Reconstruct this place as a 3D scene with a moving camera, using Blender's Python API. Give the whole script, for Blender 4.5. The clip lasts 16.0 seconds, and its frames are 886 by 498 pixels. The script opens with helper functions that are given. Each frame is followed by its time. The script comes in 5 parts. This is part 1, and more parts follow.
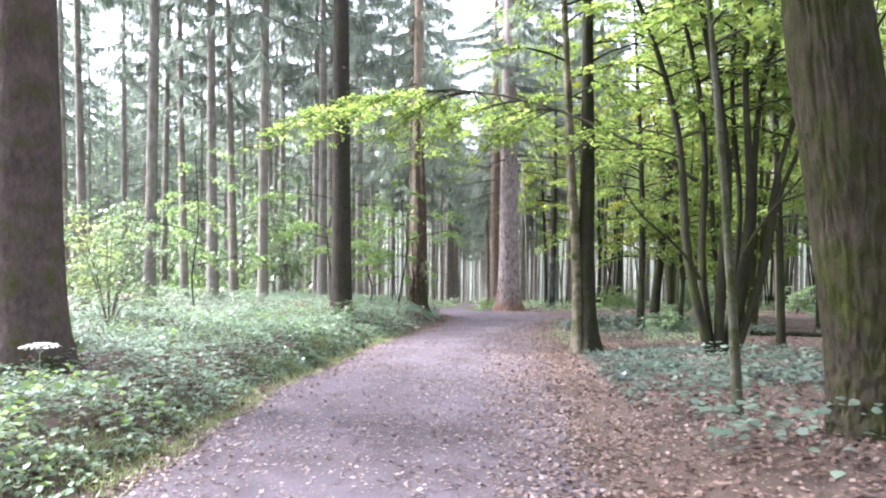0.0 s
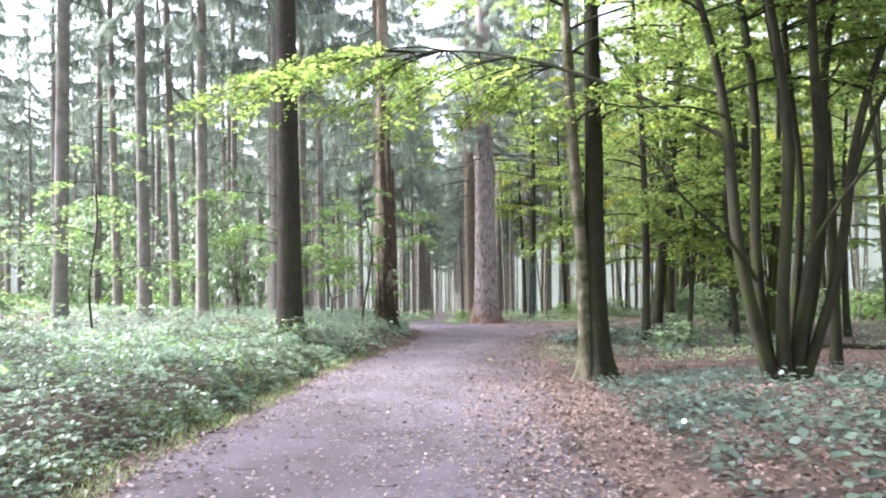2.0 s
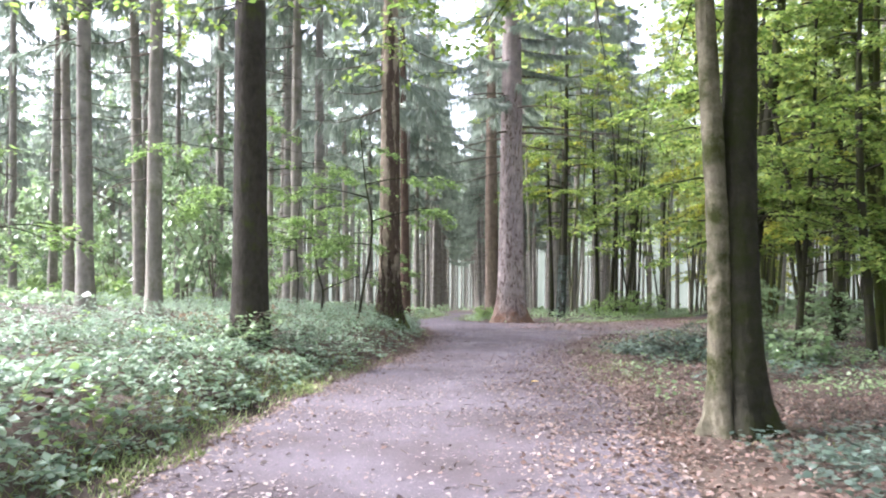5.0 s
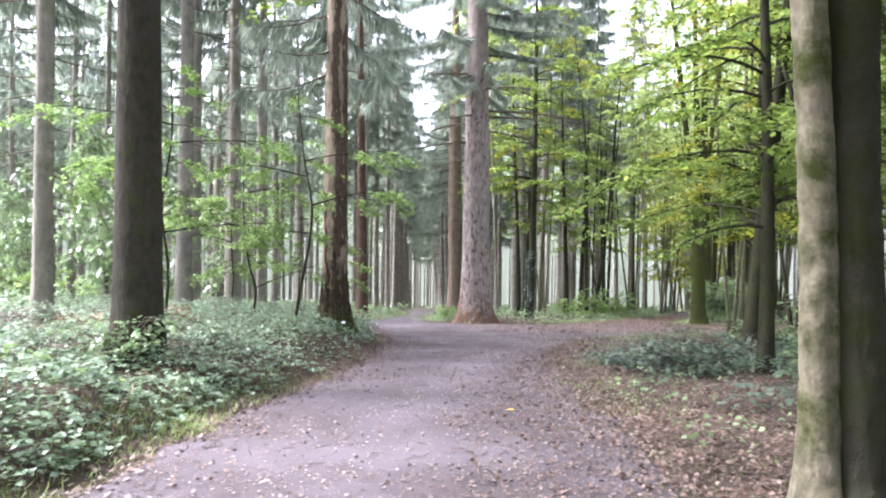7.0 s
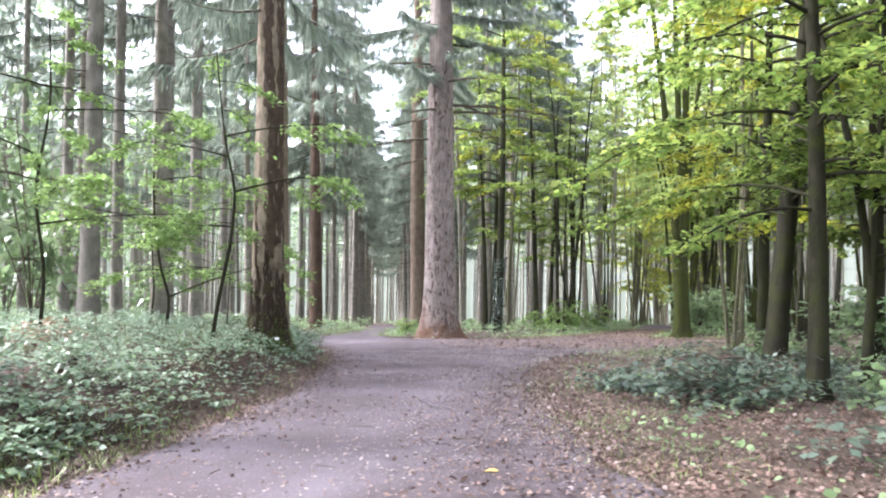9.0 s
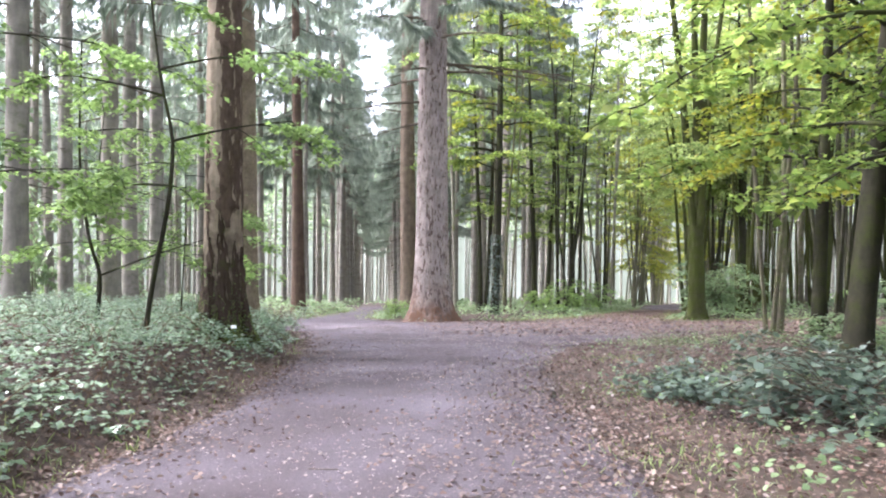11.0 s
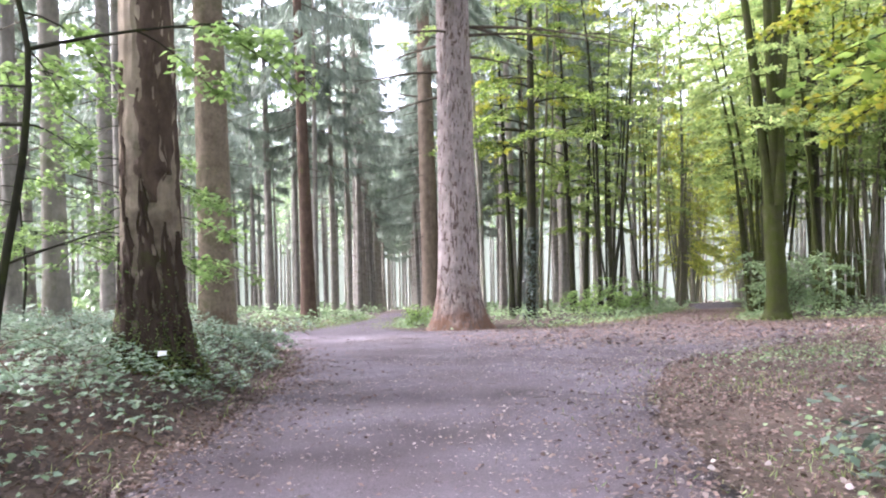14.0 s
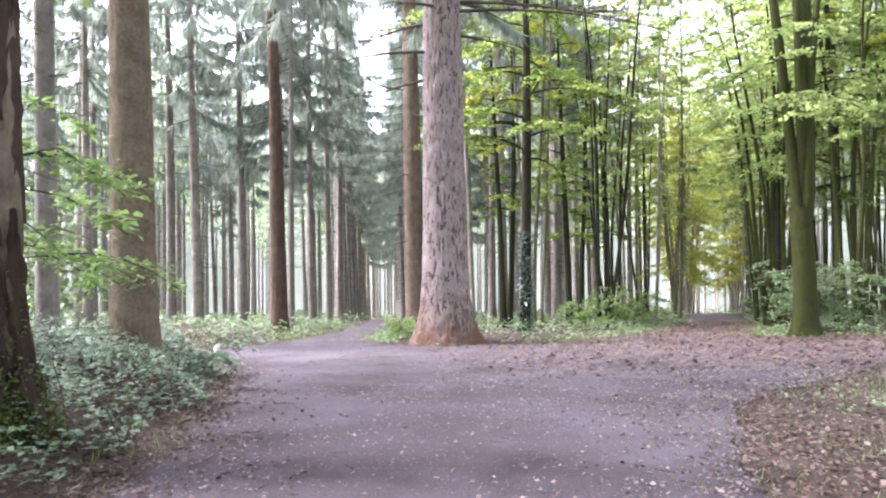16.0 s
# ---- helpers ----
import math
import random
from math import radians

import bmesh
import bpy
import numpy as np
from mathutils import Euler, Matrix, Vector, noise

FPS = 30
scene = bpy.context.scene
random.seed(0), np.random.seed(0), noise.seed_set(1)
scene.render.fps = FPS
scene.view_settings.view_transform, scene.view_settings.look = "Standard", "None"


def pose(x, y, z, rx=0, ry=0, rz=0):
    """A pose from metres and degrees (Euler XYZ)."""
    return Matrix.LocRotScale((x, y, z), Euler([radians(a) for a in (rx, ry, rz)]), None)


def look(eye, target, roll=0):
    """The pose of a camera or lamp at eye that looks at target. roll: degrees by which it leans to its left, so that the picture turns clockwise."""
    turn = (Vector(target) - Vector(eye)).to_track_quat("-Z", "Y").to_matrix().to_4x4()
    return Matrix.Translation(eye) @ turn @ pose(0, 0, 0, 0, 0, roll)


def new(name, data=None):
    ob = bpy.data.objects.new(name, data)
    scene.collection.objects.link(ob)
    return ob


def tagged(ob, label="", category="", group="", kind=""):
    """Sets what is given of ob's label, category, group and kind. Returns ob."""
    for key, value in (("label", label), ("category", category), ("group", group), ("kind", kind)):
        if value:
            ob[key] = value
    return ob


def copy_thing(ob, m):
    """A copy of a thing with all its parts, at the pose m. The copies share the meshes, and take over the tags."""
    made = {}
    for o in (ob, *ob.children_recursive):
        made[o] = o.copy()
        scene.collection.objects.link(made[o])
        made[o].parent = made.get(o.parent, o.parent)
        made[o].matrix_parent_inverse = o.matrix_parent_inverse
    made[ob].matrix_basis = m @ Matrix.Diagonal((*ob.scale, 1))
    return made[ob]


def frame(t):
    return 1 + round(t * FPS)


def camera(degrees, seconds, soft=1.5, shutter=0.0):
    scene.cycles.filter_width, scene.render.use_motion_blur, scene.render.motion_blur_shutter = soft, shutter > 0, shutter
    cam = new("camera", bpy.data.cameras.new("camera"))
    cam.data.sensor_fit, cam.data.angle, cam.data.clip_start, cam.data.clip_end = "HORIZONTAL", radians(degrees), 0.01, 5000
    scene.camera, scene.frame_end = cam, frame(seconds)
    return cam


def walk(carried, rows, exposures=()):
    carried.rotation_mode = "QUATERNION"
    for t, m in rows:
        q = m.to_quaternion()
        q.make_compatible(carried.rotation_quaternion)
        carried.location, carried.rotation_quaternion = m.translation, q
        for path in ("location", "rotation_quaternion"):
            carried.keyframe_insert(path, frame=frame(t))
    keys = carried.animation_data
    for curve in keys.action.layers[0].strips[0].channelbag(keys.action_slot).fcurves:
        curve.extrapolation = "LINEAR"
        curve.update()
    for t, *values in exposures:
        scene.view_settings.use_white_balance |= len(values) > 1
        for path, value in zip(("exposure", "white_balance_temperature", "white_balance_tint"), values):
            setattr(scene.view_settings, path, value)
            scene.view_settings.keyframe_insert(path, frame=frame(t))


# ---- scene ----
cam = camera(64.7, 16.0, soft=2.1)
METRES, EYE, TILT, LEAN, TURN = 23.8, 1.5, 0.0, 0.0, 0.0
ROWS = [
    (0.0, 0.0, 0.0, 0.0, 0.0, -0.64, -0.21),
    (0.5, 0.0003, 0.0347, -0.0026, -1.79, -2.31, 0.39),
    (1.0, 0.003, 0.0753, -0.0051, -1.37, 0.56, -0.26),
    (1.5, 0.0009, 0.1146, -0.0083, -2.79, -1.39, 0.55),
    (2.0, 0.0031, 0.1509, -0.0109, -2.29, 0.31, 0.74),
    (2.5, 0.0027, 0.1892, -0.0132, -2.33, 0.11, -0.69),
    (3.0, 0.0068, 0.2228, -0.0162, -0.3, -0.71, -0.55),
    (3.5, 0.0036, 0.2642, -0.0199, 1.1, -0.2, -0.64),
    (4.0, 0.0038, 0.2971, -0.0238, -1.24, 1.17, 2.85),
    (4.5, 0.0046, 0.3369, -0.0267, -0.17, 0.14, 0.56),
    (7.0, 0.0168, 0.4923, -0.0355, -3.96, -0.22, -0.56),
    (7.5, 0.0203, 0.5241, -0.0386, -4.68, -0.2, 0.84),
    (8.0, 0.0209, 0.5529, -0.0416, -4.58, -0.33, 0.44),
    (8.5, 0.0273, 0.5845, -0.0441, -7.02, 1.16, 1.47),
    (9.0, 0.0313, 0.6125, -0.0486, -6.91, 1.02, -0.41),
    (11.5, 0.0447, 0.7449, -0.0563, -8.14, -0.78, 0.05),
    (12.0, 0.0489, 0.7714, -0.0587, -8.41, 1.35, 1.88),
    (12.5, 0.0503, 0.8012, -0.0614, -6.23, 0.04, 0.04),
    (13.0, 0.0531, 0.8276, -0.0646, -6.08, 0.38, 1.73),
    (13.5, 0.0528, 0.8539, -0.0677, -2.86, 0.34, 1.12),
    (14.0, 0.0557, 0.8818, -0.0691, -5.85, -0.23, 1.35),
    (14.5, 0.0611, 0.9082, -0.0703, -6.78, 0.61, 0.52),
    (15.0, 0.0629, 0.9345, -0.0713, -6.84, 0.62, -0.08),
    (15.5, 0.0683, 0.9606, -0.073, -6.69, 0.21, -0.15),
    (16.0, 0.0683, 0.9911, -0.0747, -6.96, 0.42, 0.8),
]
walk(cam, [(t, pose(0, 0, EYE, TILT, LEAN, TURN) @ pose(METRES * x, METRES * y, METRES * z, 90 + pitch, roll, yaw)) for t, x, y, z, yaw, pitch, roll in ROWS],
     exposures=[(0.0, 3.04, 5600, 22), (2.0, 2.96, 5600, 20), (4.5, 2.92, 5650, 20), (9.0, 3.12, 5700, 20), (12.5, 3.24, 5700, 23), (16.0, 3.3, 5700, 26)])

# ---- world and sun ----
world = bpy.data.worlds.new("world")
scene.world = world
world.use_nodes = True
wn, wl = world.node_tree.nodes, world.node_tree.links
sky = wn.new("ShaderNodeTexSky")
sky.sky_type, sky.sun_disc = "NISHITA", False
sky.sun_elevation, sky.sun_rotation = radians(44), radians(-75)
sky.air_density, sky.dust_density, sky.ozone_density = 1.0, 6.0, 1.0
hsv = wn.new("ShaderNodeHueSaturation")
hsv.inputs["Saturation"].default_value = 0.25
wl.new(sky.outputs[0], hsv.inputs["Color"])
wl.new(hsv.outputs[0], wn["Background"].inputs["Color"])
wn["Background"].inputs["Strength"].default_value = 0.15
sun_data = bpy.data.lights.new("sun", "SUN")
sun_data.energy, sun_data.angle, sun_data.color = 2.3, radians(14), (1.0, 0.95, 0.86)
sun = new("sun", sun_data)
sun.matrix_world = look((-55, 14, 55), (0, 0, 0))

rng = np.random.default_rng(7)


# ---- materials ----
def nodes_of(name):
    m = bpy.data.materials.new(name)
    m.use_nodes = True
    n, l = m.node_tree.nodes, m.node_tree.links
    return m, n, l, n["Principled BSDF"]


def ramp(n, stops):
    r = n.new("ShaderNodeValToRGB")
    e = r.color_ramp.elements
    while len(e) < len(stops):
        e.new(0.5)
    for k, (p, c) in zip(e, stops):
        k.position, k.color = p, (*c, 1)
    return r


def mixed(n, l, fac, a, b):
    m = n.new("ShaderNodeMix")
    m.data_type = "RGBA"
    l.new(fac, m.inputs[0])
    for s, v in ((6, a), (7, b)):
        if isinstance(v, tuple):
            m.inputs[s].default_value = (*v, 1)
        else:
            l.new(v, m.inputs[s])
    return m.outputs[2]


def noise_of(n, l, vec, scale, detail=4, rough=0.6):
    t = n.new("ShaderNodeTexNoise")
    t.inputs["Scale"].default_value, t.inputs["Detail"].default_value, t.inputs["Roughness"].default_value = scale, detail, rough
    l.new(vec, t.inputs["Vector"])
    return t.outputs["Fac"]


def bark(name, dark, light, moss=0.0, moss_colour=(0.09, 0.11, 0.025), grain=9.0, relief=0.6, stretch=0.22, low=None, low_height=2.0):
    """Bark with vertical furrows; moss: how much of it is green; low: another colour up to a wavy height above the base."""
    m, n, l, p = nodes_of(name)
    tc = n.new("ShaderNodeTexCoord")
    mp = n.new("ShaderNodeMapping")
    mp.inputs["Scale"].default_value = (1, 1, stretch)
    l.new(tc.outputs["Object"], mp.inputs["Vector"])
    f = noise_of(n, l, mp.outputs[0], grain, 6, 0.65)
    c = ramp(n, [(0.32, dark), (0.68, light)])
    l.new(f, c.inputs[0])
    big = noise_of(n, l, tc.outputs["Object"], 2.4, 6, 0.7)
    tone = ramp(n, [(0.3, tuple(0.4 * k for k in light)), (0.7, tuple(min(1, 1.4 * k) for k in light))])
    l.new(big, tone.inputs[0])
    half = n.new("ShaderNodeValue")
    half.outputs[0].default_value = 0.5
    col = mixed(n, l, half.outputs[0], c.outputs[0], tone.outputs[0])
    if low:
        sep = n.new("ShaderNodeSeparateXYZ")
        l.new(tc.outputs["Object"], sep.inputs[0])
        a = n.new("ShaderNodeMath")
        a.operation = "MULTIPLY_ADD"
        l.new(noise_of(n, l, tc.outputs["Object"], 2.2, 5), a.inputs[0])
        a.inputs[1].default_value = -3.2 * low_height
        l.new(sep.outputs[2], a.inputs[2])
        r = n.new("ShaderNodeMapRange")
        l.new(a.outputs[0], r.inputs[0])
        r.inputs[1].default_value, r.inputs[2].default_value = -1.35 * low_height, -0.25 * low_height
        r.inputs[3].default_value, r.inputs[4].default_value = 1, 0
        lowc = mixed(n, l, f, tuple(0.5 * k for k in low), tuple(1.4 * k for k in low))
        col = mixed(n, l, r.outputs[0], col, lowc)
    if moss:
        mr = ramp(n, [(0.62 - 0.35 * moss, (0, 0, 0)), (0.78 - 0.3 * moss, (1, 1, 1))])
        l.new(noise_of(n, l, tc.outputs["Object"], 2.6, 7, 0.7), mr.inputs[0])
        col = mixed(n, l, mr.outputs[0], col, moss_colour)
    l.new(col, p.inputs["Base Color"])
    p.inputs["Roughness"].default_value = 0.92
    p.inputs["Specular IOR Level"].default_value = 0.06
    b = n.new("ShaderNodeBump")
    b.inputs["Strength"].default_value, b.inputs["Distance"].default_value = relief, 0.03
    l.new(f, b.inputs["Height"])
    l.new(b.outputs[0], p.inputs["Normal"])
    return m


def leafy(name, colours, through_light=0.45, gloss=0.5):
    """Leaves: each takes one of the colours; part of the light passes through."""
    m, n, l, p = nodes_of(name)
    g = n.new("ShaderNodeNewGeometry")
    c = ramp(n, [(k / max(1, len(colours) - 1), v) for k, v in enumerate(colours)])
    l.new(g.outputs["Random Per Island"], c.inputs[0])
    tc = n.new("ShaderNodeTexCoord")
    v = noise_of(n, l, tc.outputs["Object"], 0.7, 3)
    vr = ramp(n, [(0.3, (0.7, 0.7, 0.7)), (0.7, (1.2, 1.2, 1.2))])
    l.new(v, vr.inputs[0])
    mul = n.new("ShaderNodeMix")
    mul.data_type, mul.blend_type = "RGBA", "MULTIPLY"
    mul.inputs[0].default_value = 1
    l.new(c.outputs[0], mul.inputs[6])
    l.new(vr.outputs[0], mul.inputs[7])
    l.new(mul.outputs[2], p.inputs["Base Color"])
    p.inputs["Roughness"].default_value = gloss
    p.inputs["Specular IOR Level"].default_value = 0.55
    if through_light:
        t = n.new("ShaderNodeBsdfTranslucent")
        l.new(mul.outputs[2], t.inputs["Color"])
        mx = n.new("ShaderNodeMixShader")
        mx.inputs[0].default_value = through_light
        l.new(p.outputs[0], mx.inputs[1])
        l.new(t.outputs[0], mx.inputs[2])
        l.new(mx.outputs[0], n["Material Output"].inputs["Surface"])
    return m


def soil(name, stops, scale, fine, fine_amount, rough=0.95, relief=0.5, speckle=None):
    m, n, l, p = nodes_of(name)
    tc = n.new("ShaderNodeTexCoord")
    a = noise_of(n, l, tc.outputs["Object"], scale, 5)
    c = ramp(n, stops)
    l.new(a, c.inputs[0])
    f = noise_of(n, l, tc.outputs["Object"], fine, 6, 0.75)
    fr = ramp(n, [(0.3, (1 - fine_amount,) * 3), (0.7, (1 + fine_amount,) * 3)])
    l.new(f, fr.inputs[0])
    mul = n.new("ShaderNodeMix")
    mul.data_type, mul.blend_type = "RGBA", "MULTIPLY"
    mul.inputs[0].default_value = 1
    l.new(c.outputs[0], mul.inputs[6])
    l.new(fr.outputs[0], mul.inputs[7])
    col = mul.outputs[2]
    if speckle:
        vo = n.new("ShaderNodeTexVoronoi")
        vo.inputs["Scale"].default_value = 26
        l.new(tc.outputs["Object"], vo.inputs["Vector"])
        sp = ramp(n, [(0.1, (1, 1, 1)), (0.22, (0, 0, 0))])
        l.new(vo.outputs["Distance"], sp.inputs[0])
        pick = ramp(n, [(0.55, (0, 0, 0)), (0.62, (1, 1, 1))])
        l.new(vo.outputs["Color"], pick.inputs[0])
        both = n.new("ShaderNodeMath")
        both.operation = "MULTIPLY"
        l.new(sp.outputs[0], both.inputs[0])
        l.new(pick.outputs[0], both.inputs[1])
        col = mixed(n, l, both.outputs[0], col, speckle)
    l.new(col, p.inputs["Base Color"])
    p.inputs["Roughness"].default_value = rough
    p.inputs["Specular IOR Level"].default_value = 0.25
    b = n.new("ShaderNodeBump")
    b.inputs["Strength"].default_value, b.inputs["Distance"].default_value = relief, 0.02
    l.new(f, b.inputs["Height"])
    l.new(b.outputs[0], p.inputs["Normal"])
    return m


M_PATH = soil("gravel_path", [(0.28, (0.0389, 0.0297, 0.0302)), (0.42, (0.0626, 0.0486, 0.0518)), (0.52, (0.0756, 0.0616, 0.068)), (0.72, (0.106, 0.0896, 0.1))], 0.75, 75, 0.8, speckle=(0.27, 0.232, 0.238))
M_GROUND = soil("forest_soil", [(0.3, (0.0304, 0.0216, 0.016)), (0.55, (0.0624, 0.044, 0.0328)), (0.75, (0.092, 0.0672, 0.0512))], 1.4, 18, 0.45)
M_SPRUCE = bark("spruce_bark", (0.0943, 0.0869, 0.0738), (0.221, 0.205, 0.172), 0.25, (0.0984, 0.107, 0.0574))
M_SPRUCE_PALE = bark("pale_spruce_bark", (0.114, 0.104, 0.0854), (0.251, 0.23, 0.189), 0.3, (0.129, 0.131, 0.077))
# paler spruce bark for far trunks: distance haze put into the colour
M_HAZED_TRUNK = bark("hazed_spruce_bark", (0.15, 0.142, 0.122), (0.33, 0.315, 0.27), 0.3, (0.17, 0.18, 0.11))
M_SPRUCE_DARK = bark("dark_spruce_bark", (0.0196, 0.0175, 0.014), (0.0525, 0.0455, 0.0364), 0.22, (0.049, 0.056, 0.0175), grain=15, relief=0.9, stretch=0.5)
M_SPRUCE_RED = bark("red_spruce_bark", (0.075, 0.056, 0.04), (0.19, 0.148, 0.11), 0.0, grain=8)
M_SPRUCE_OLIVE = bark("olive_spruce_bark", (0.08, 0.062, 0.042), (0.215, 0.172, 0.122), 0.32, (0.1, 0.098, 0.05), grain=20, relief=1.0, stretch=0.9)
M_SPRUCE_MOSSED = bark("mossy_brown_bark", (0.0382, 0.0298, 0.0272), (0.111, 0.085, 0.0765), 0.35, (0.0638, 0.0638, 0.0213), grain=17, relief=1.0, stretch=0.5)
M_SPRUCE_UMBER = bark("umber_spruce_bark", (0.035, 0.023, 0.017), (0.1, 0.07, 0.05), 0.1)
M_DOUGLAS = bark("douglas_fir_bark", (0.125, 0.102, 0.09), (0.3, 0.255, 0.228), 0, grain=6, low=(0.125, 0.074, 0.049), low_height=1.3)
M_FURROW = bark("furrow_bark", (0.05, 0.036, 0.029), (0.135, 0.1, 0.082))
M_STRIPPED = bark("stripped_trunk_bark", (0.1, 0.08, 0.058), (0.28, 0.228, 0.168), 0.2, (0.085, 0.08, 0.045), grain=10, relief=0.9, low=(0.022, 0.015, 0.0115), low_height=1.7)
M_OAK_MOSS = bark("mossy_oak_bark", (0.01, 0.009, 0.006), (0.052, 0.044, 0.03), 0.5, (0.03, 0.034, 0.009), grain=17, relief=1.0, stretch=0.4)
# M_BEECH and M_DARKSTEM: dark bark, colour lowered further for foliage shade
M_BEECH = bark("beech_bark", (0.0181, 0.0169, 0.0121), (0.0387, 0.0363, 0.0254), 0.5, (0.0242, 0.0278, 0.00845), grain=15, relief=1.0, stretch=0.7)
# olive bark, lightened in colour for haze in the wood
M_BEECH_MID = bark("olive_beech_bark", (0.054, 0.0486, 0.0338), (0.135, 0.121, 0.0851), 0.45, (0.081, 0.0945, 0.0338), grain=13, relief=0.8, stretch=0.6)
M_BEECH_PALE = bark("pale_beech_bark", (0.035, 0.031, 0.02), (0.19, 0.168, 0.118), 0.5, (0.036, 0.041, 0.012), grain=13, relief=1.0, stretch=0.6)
# grey bark of the wood's beeches, paled to stand for haze
M_BEECH_HAZED = bark("hazed_beech_bark", (0.11, 0.103, 0.08), (0.24, 0.225, 0.18), 0.35, (0.12, 0.13, 0.06), grain=9, relief=0.5, stretch=0.7)
M_BEECH_GREEN = bark("green_beech_bark", (0.018, 0.0187, 0.00864), (0.054, 0.054, 0.0252), 0.65, (0.0374, 0.0461, 0.0101), grain=13, relief=0.8, stretch=0.6)
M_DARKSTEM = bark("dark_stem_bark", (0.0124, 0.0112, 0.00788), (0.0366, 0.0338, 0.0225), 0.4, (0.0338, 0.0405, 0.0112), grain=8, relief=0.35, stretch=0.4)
M_WHITESTEM = bark("lichen_stem_bark", (0.026, 0.026, 0.016), (0.125, 0.122, 0.095), 0.65, (0.036, 0.044, 0.014), grain=17, relief=0.7, stretch=0.9)
M_TWIG = bark("twig_bark", (0.05, 0.04, 0.03), (0.12, 0.1, 0.075), grain=14)
M_NEEDLE = leafy("needles", [(0.156, 0.204, 0.144), (0.228, 0.276, 0.204), (0.324, 0.36, 0.288)], 0.5, 0.6)
M_BEECHLEAF = leafy("beech_leaves", [(0.11, 0.176, 0.0374), (0.165, 0.242, 0.0506), (0.231, 0.314, 0.066), (0.33, 0.38, 0.088)], 0.72, 0.45)
M_WOODLEAF = leafy("wood_leaves", [(0.151, 0.216, 0.0648), (0.216, 0.297, 0.0918), (0.302, 0.378, 0.119), (0.389, 0.432, 0.151)], 0.74, 0.5)
M_YELLOWLEAF = leafy("yellowing_leaves", [(0.14, 0.19, 0.02), (0.22, 0.27, 0.025), (0.32, 0.34, 0.035), (0.4, 0.36, 0.05)], 0.62, 0.45)
M_MAPLELEAF = leafy("green_leaves", [(0.16, 0.25, 0.065), (0.22, 0.33, 0.09), (0.3, 0.42, 0.14)], 0.6, 0.5)
# bramble leaves; the pale bluish tones stand for sky sheen
M_BRAMBLE = leafy("bramble_leaves", [(0.0588, 0.098, 0.0485), (0.157, 0.23, 0.107), (0.128, 0.196, 0.124), (0.215, 0.294, 0.188), (0.314, 0.382, 0.269), (0.098, 0.142, 0.0647)], 0.35, 0.4)
M_BROWNLEAF = leafy("withered_leaves", [(0.0424, 0.0223, 0.0127), (0.0743, 0.0424, 0.0254), (0.106, 0.0693, 0.0451)], 0.2, 0.7)
M_BRACKEN = leafy("dry_bracken", [(0.17, 0.1, 0.055), (0.27, 0.17, 0.1), (0.36, 0.25, 0.16)], 0.3, 0.6)
M_IVY = leafy("ivy_leaves", [(0.028, 0.044, 0.032), (0.06, 0.0864, 0.064), (0.104, 0.136, 0.108)], 0.2, 0.28)
M_PALEPLANT = leafy("pale_green_leaves", [(0.13, 0.2, 0.088), (0.2, 0.285, 0.13), (0.28, 0.365, 0.185)], 0.45, 0.33)
M_LITTER = leafy("dry_leaves", [(0.0649, 0.0358, 0.024), (0.111, 0.0616, 0.0428), (0.143, 0.0874, 0.0649), (0.195, 0.137, 0.108), (0.084, 0.0454, 0.0292)], 0.1, 0.6)
M_PATHLEAF = leafy("bleached_leaves", [(0.133, 0.0901, 0.0767), (0.0782, 0.0532, 0.0454), (0.196, 0.145, 0.125), (0.281, 0.235, 0.211), (0.156, 0.11, 0.0935), (0.149, 0.0978, 0.0782)], 0.1, 0.5)
M_HERB = leafy("blue_green_leaves", [(0.0524, 0.0806, 0.0563), (0.0874, 0.125, 0.087), (0.131, 0.174, 0.12)], 0.3, 0.4)
M_GRASS = leafy("grass_blades", [(0.13, 0.19, 0.05), (0.2, 0.27, 0.08), (0.3, 0.32, 0.13)], 0.3, 0.5)
M_WHITE = leafy("white_petals", [(0.75, 0.75, 0.7), (0.8, 0.8, 0.78)], 0.3, 0.6)


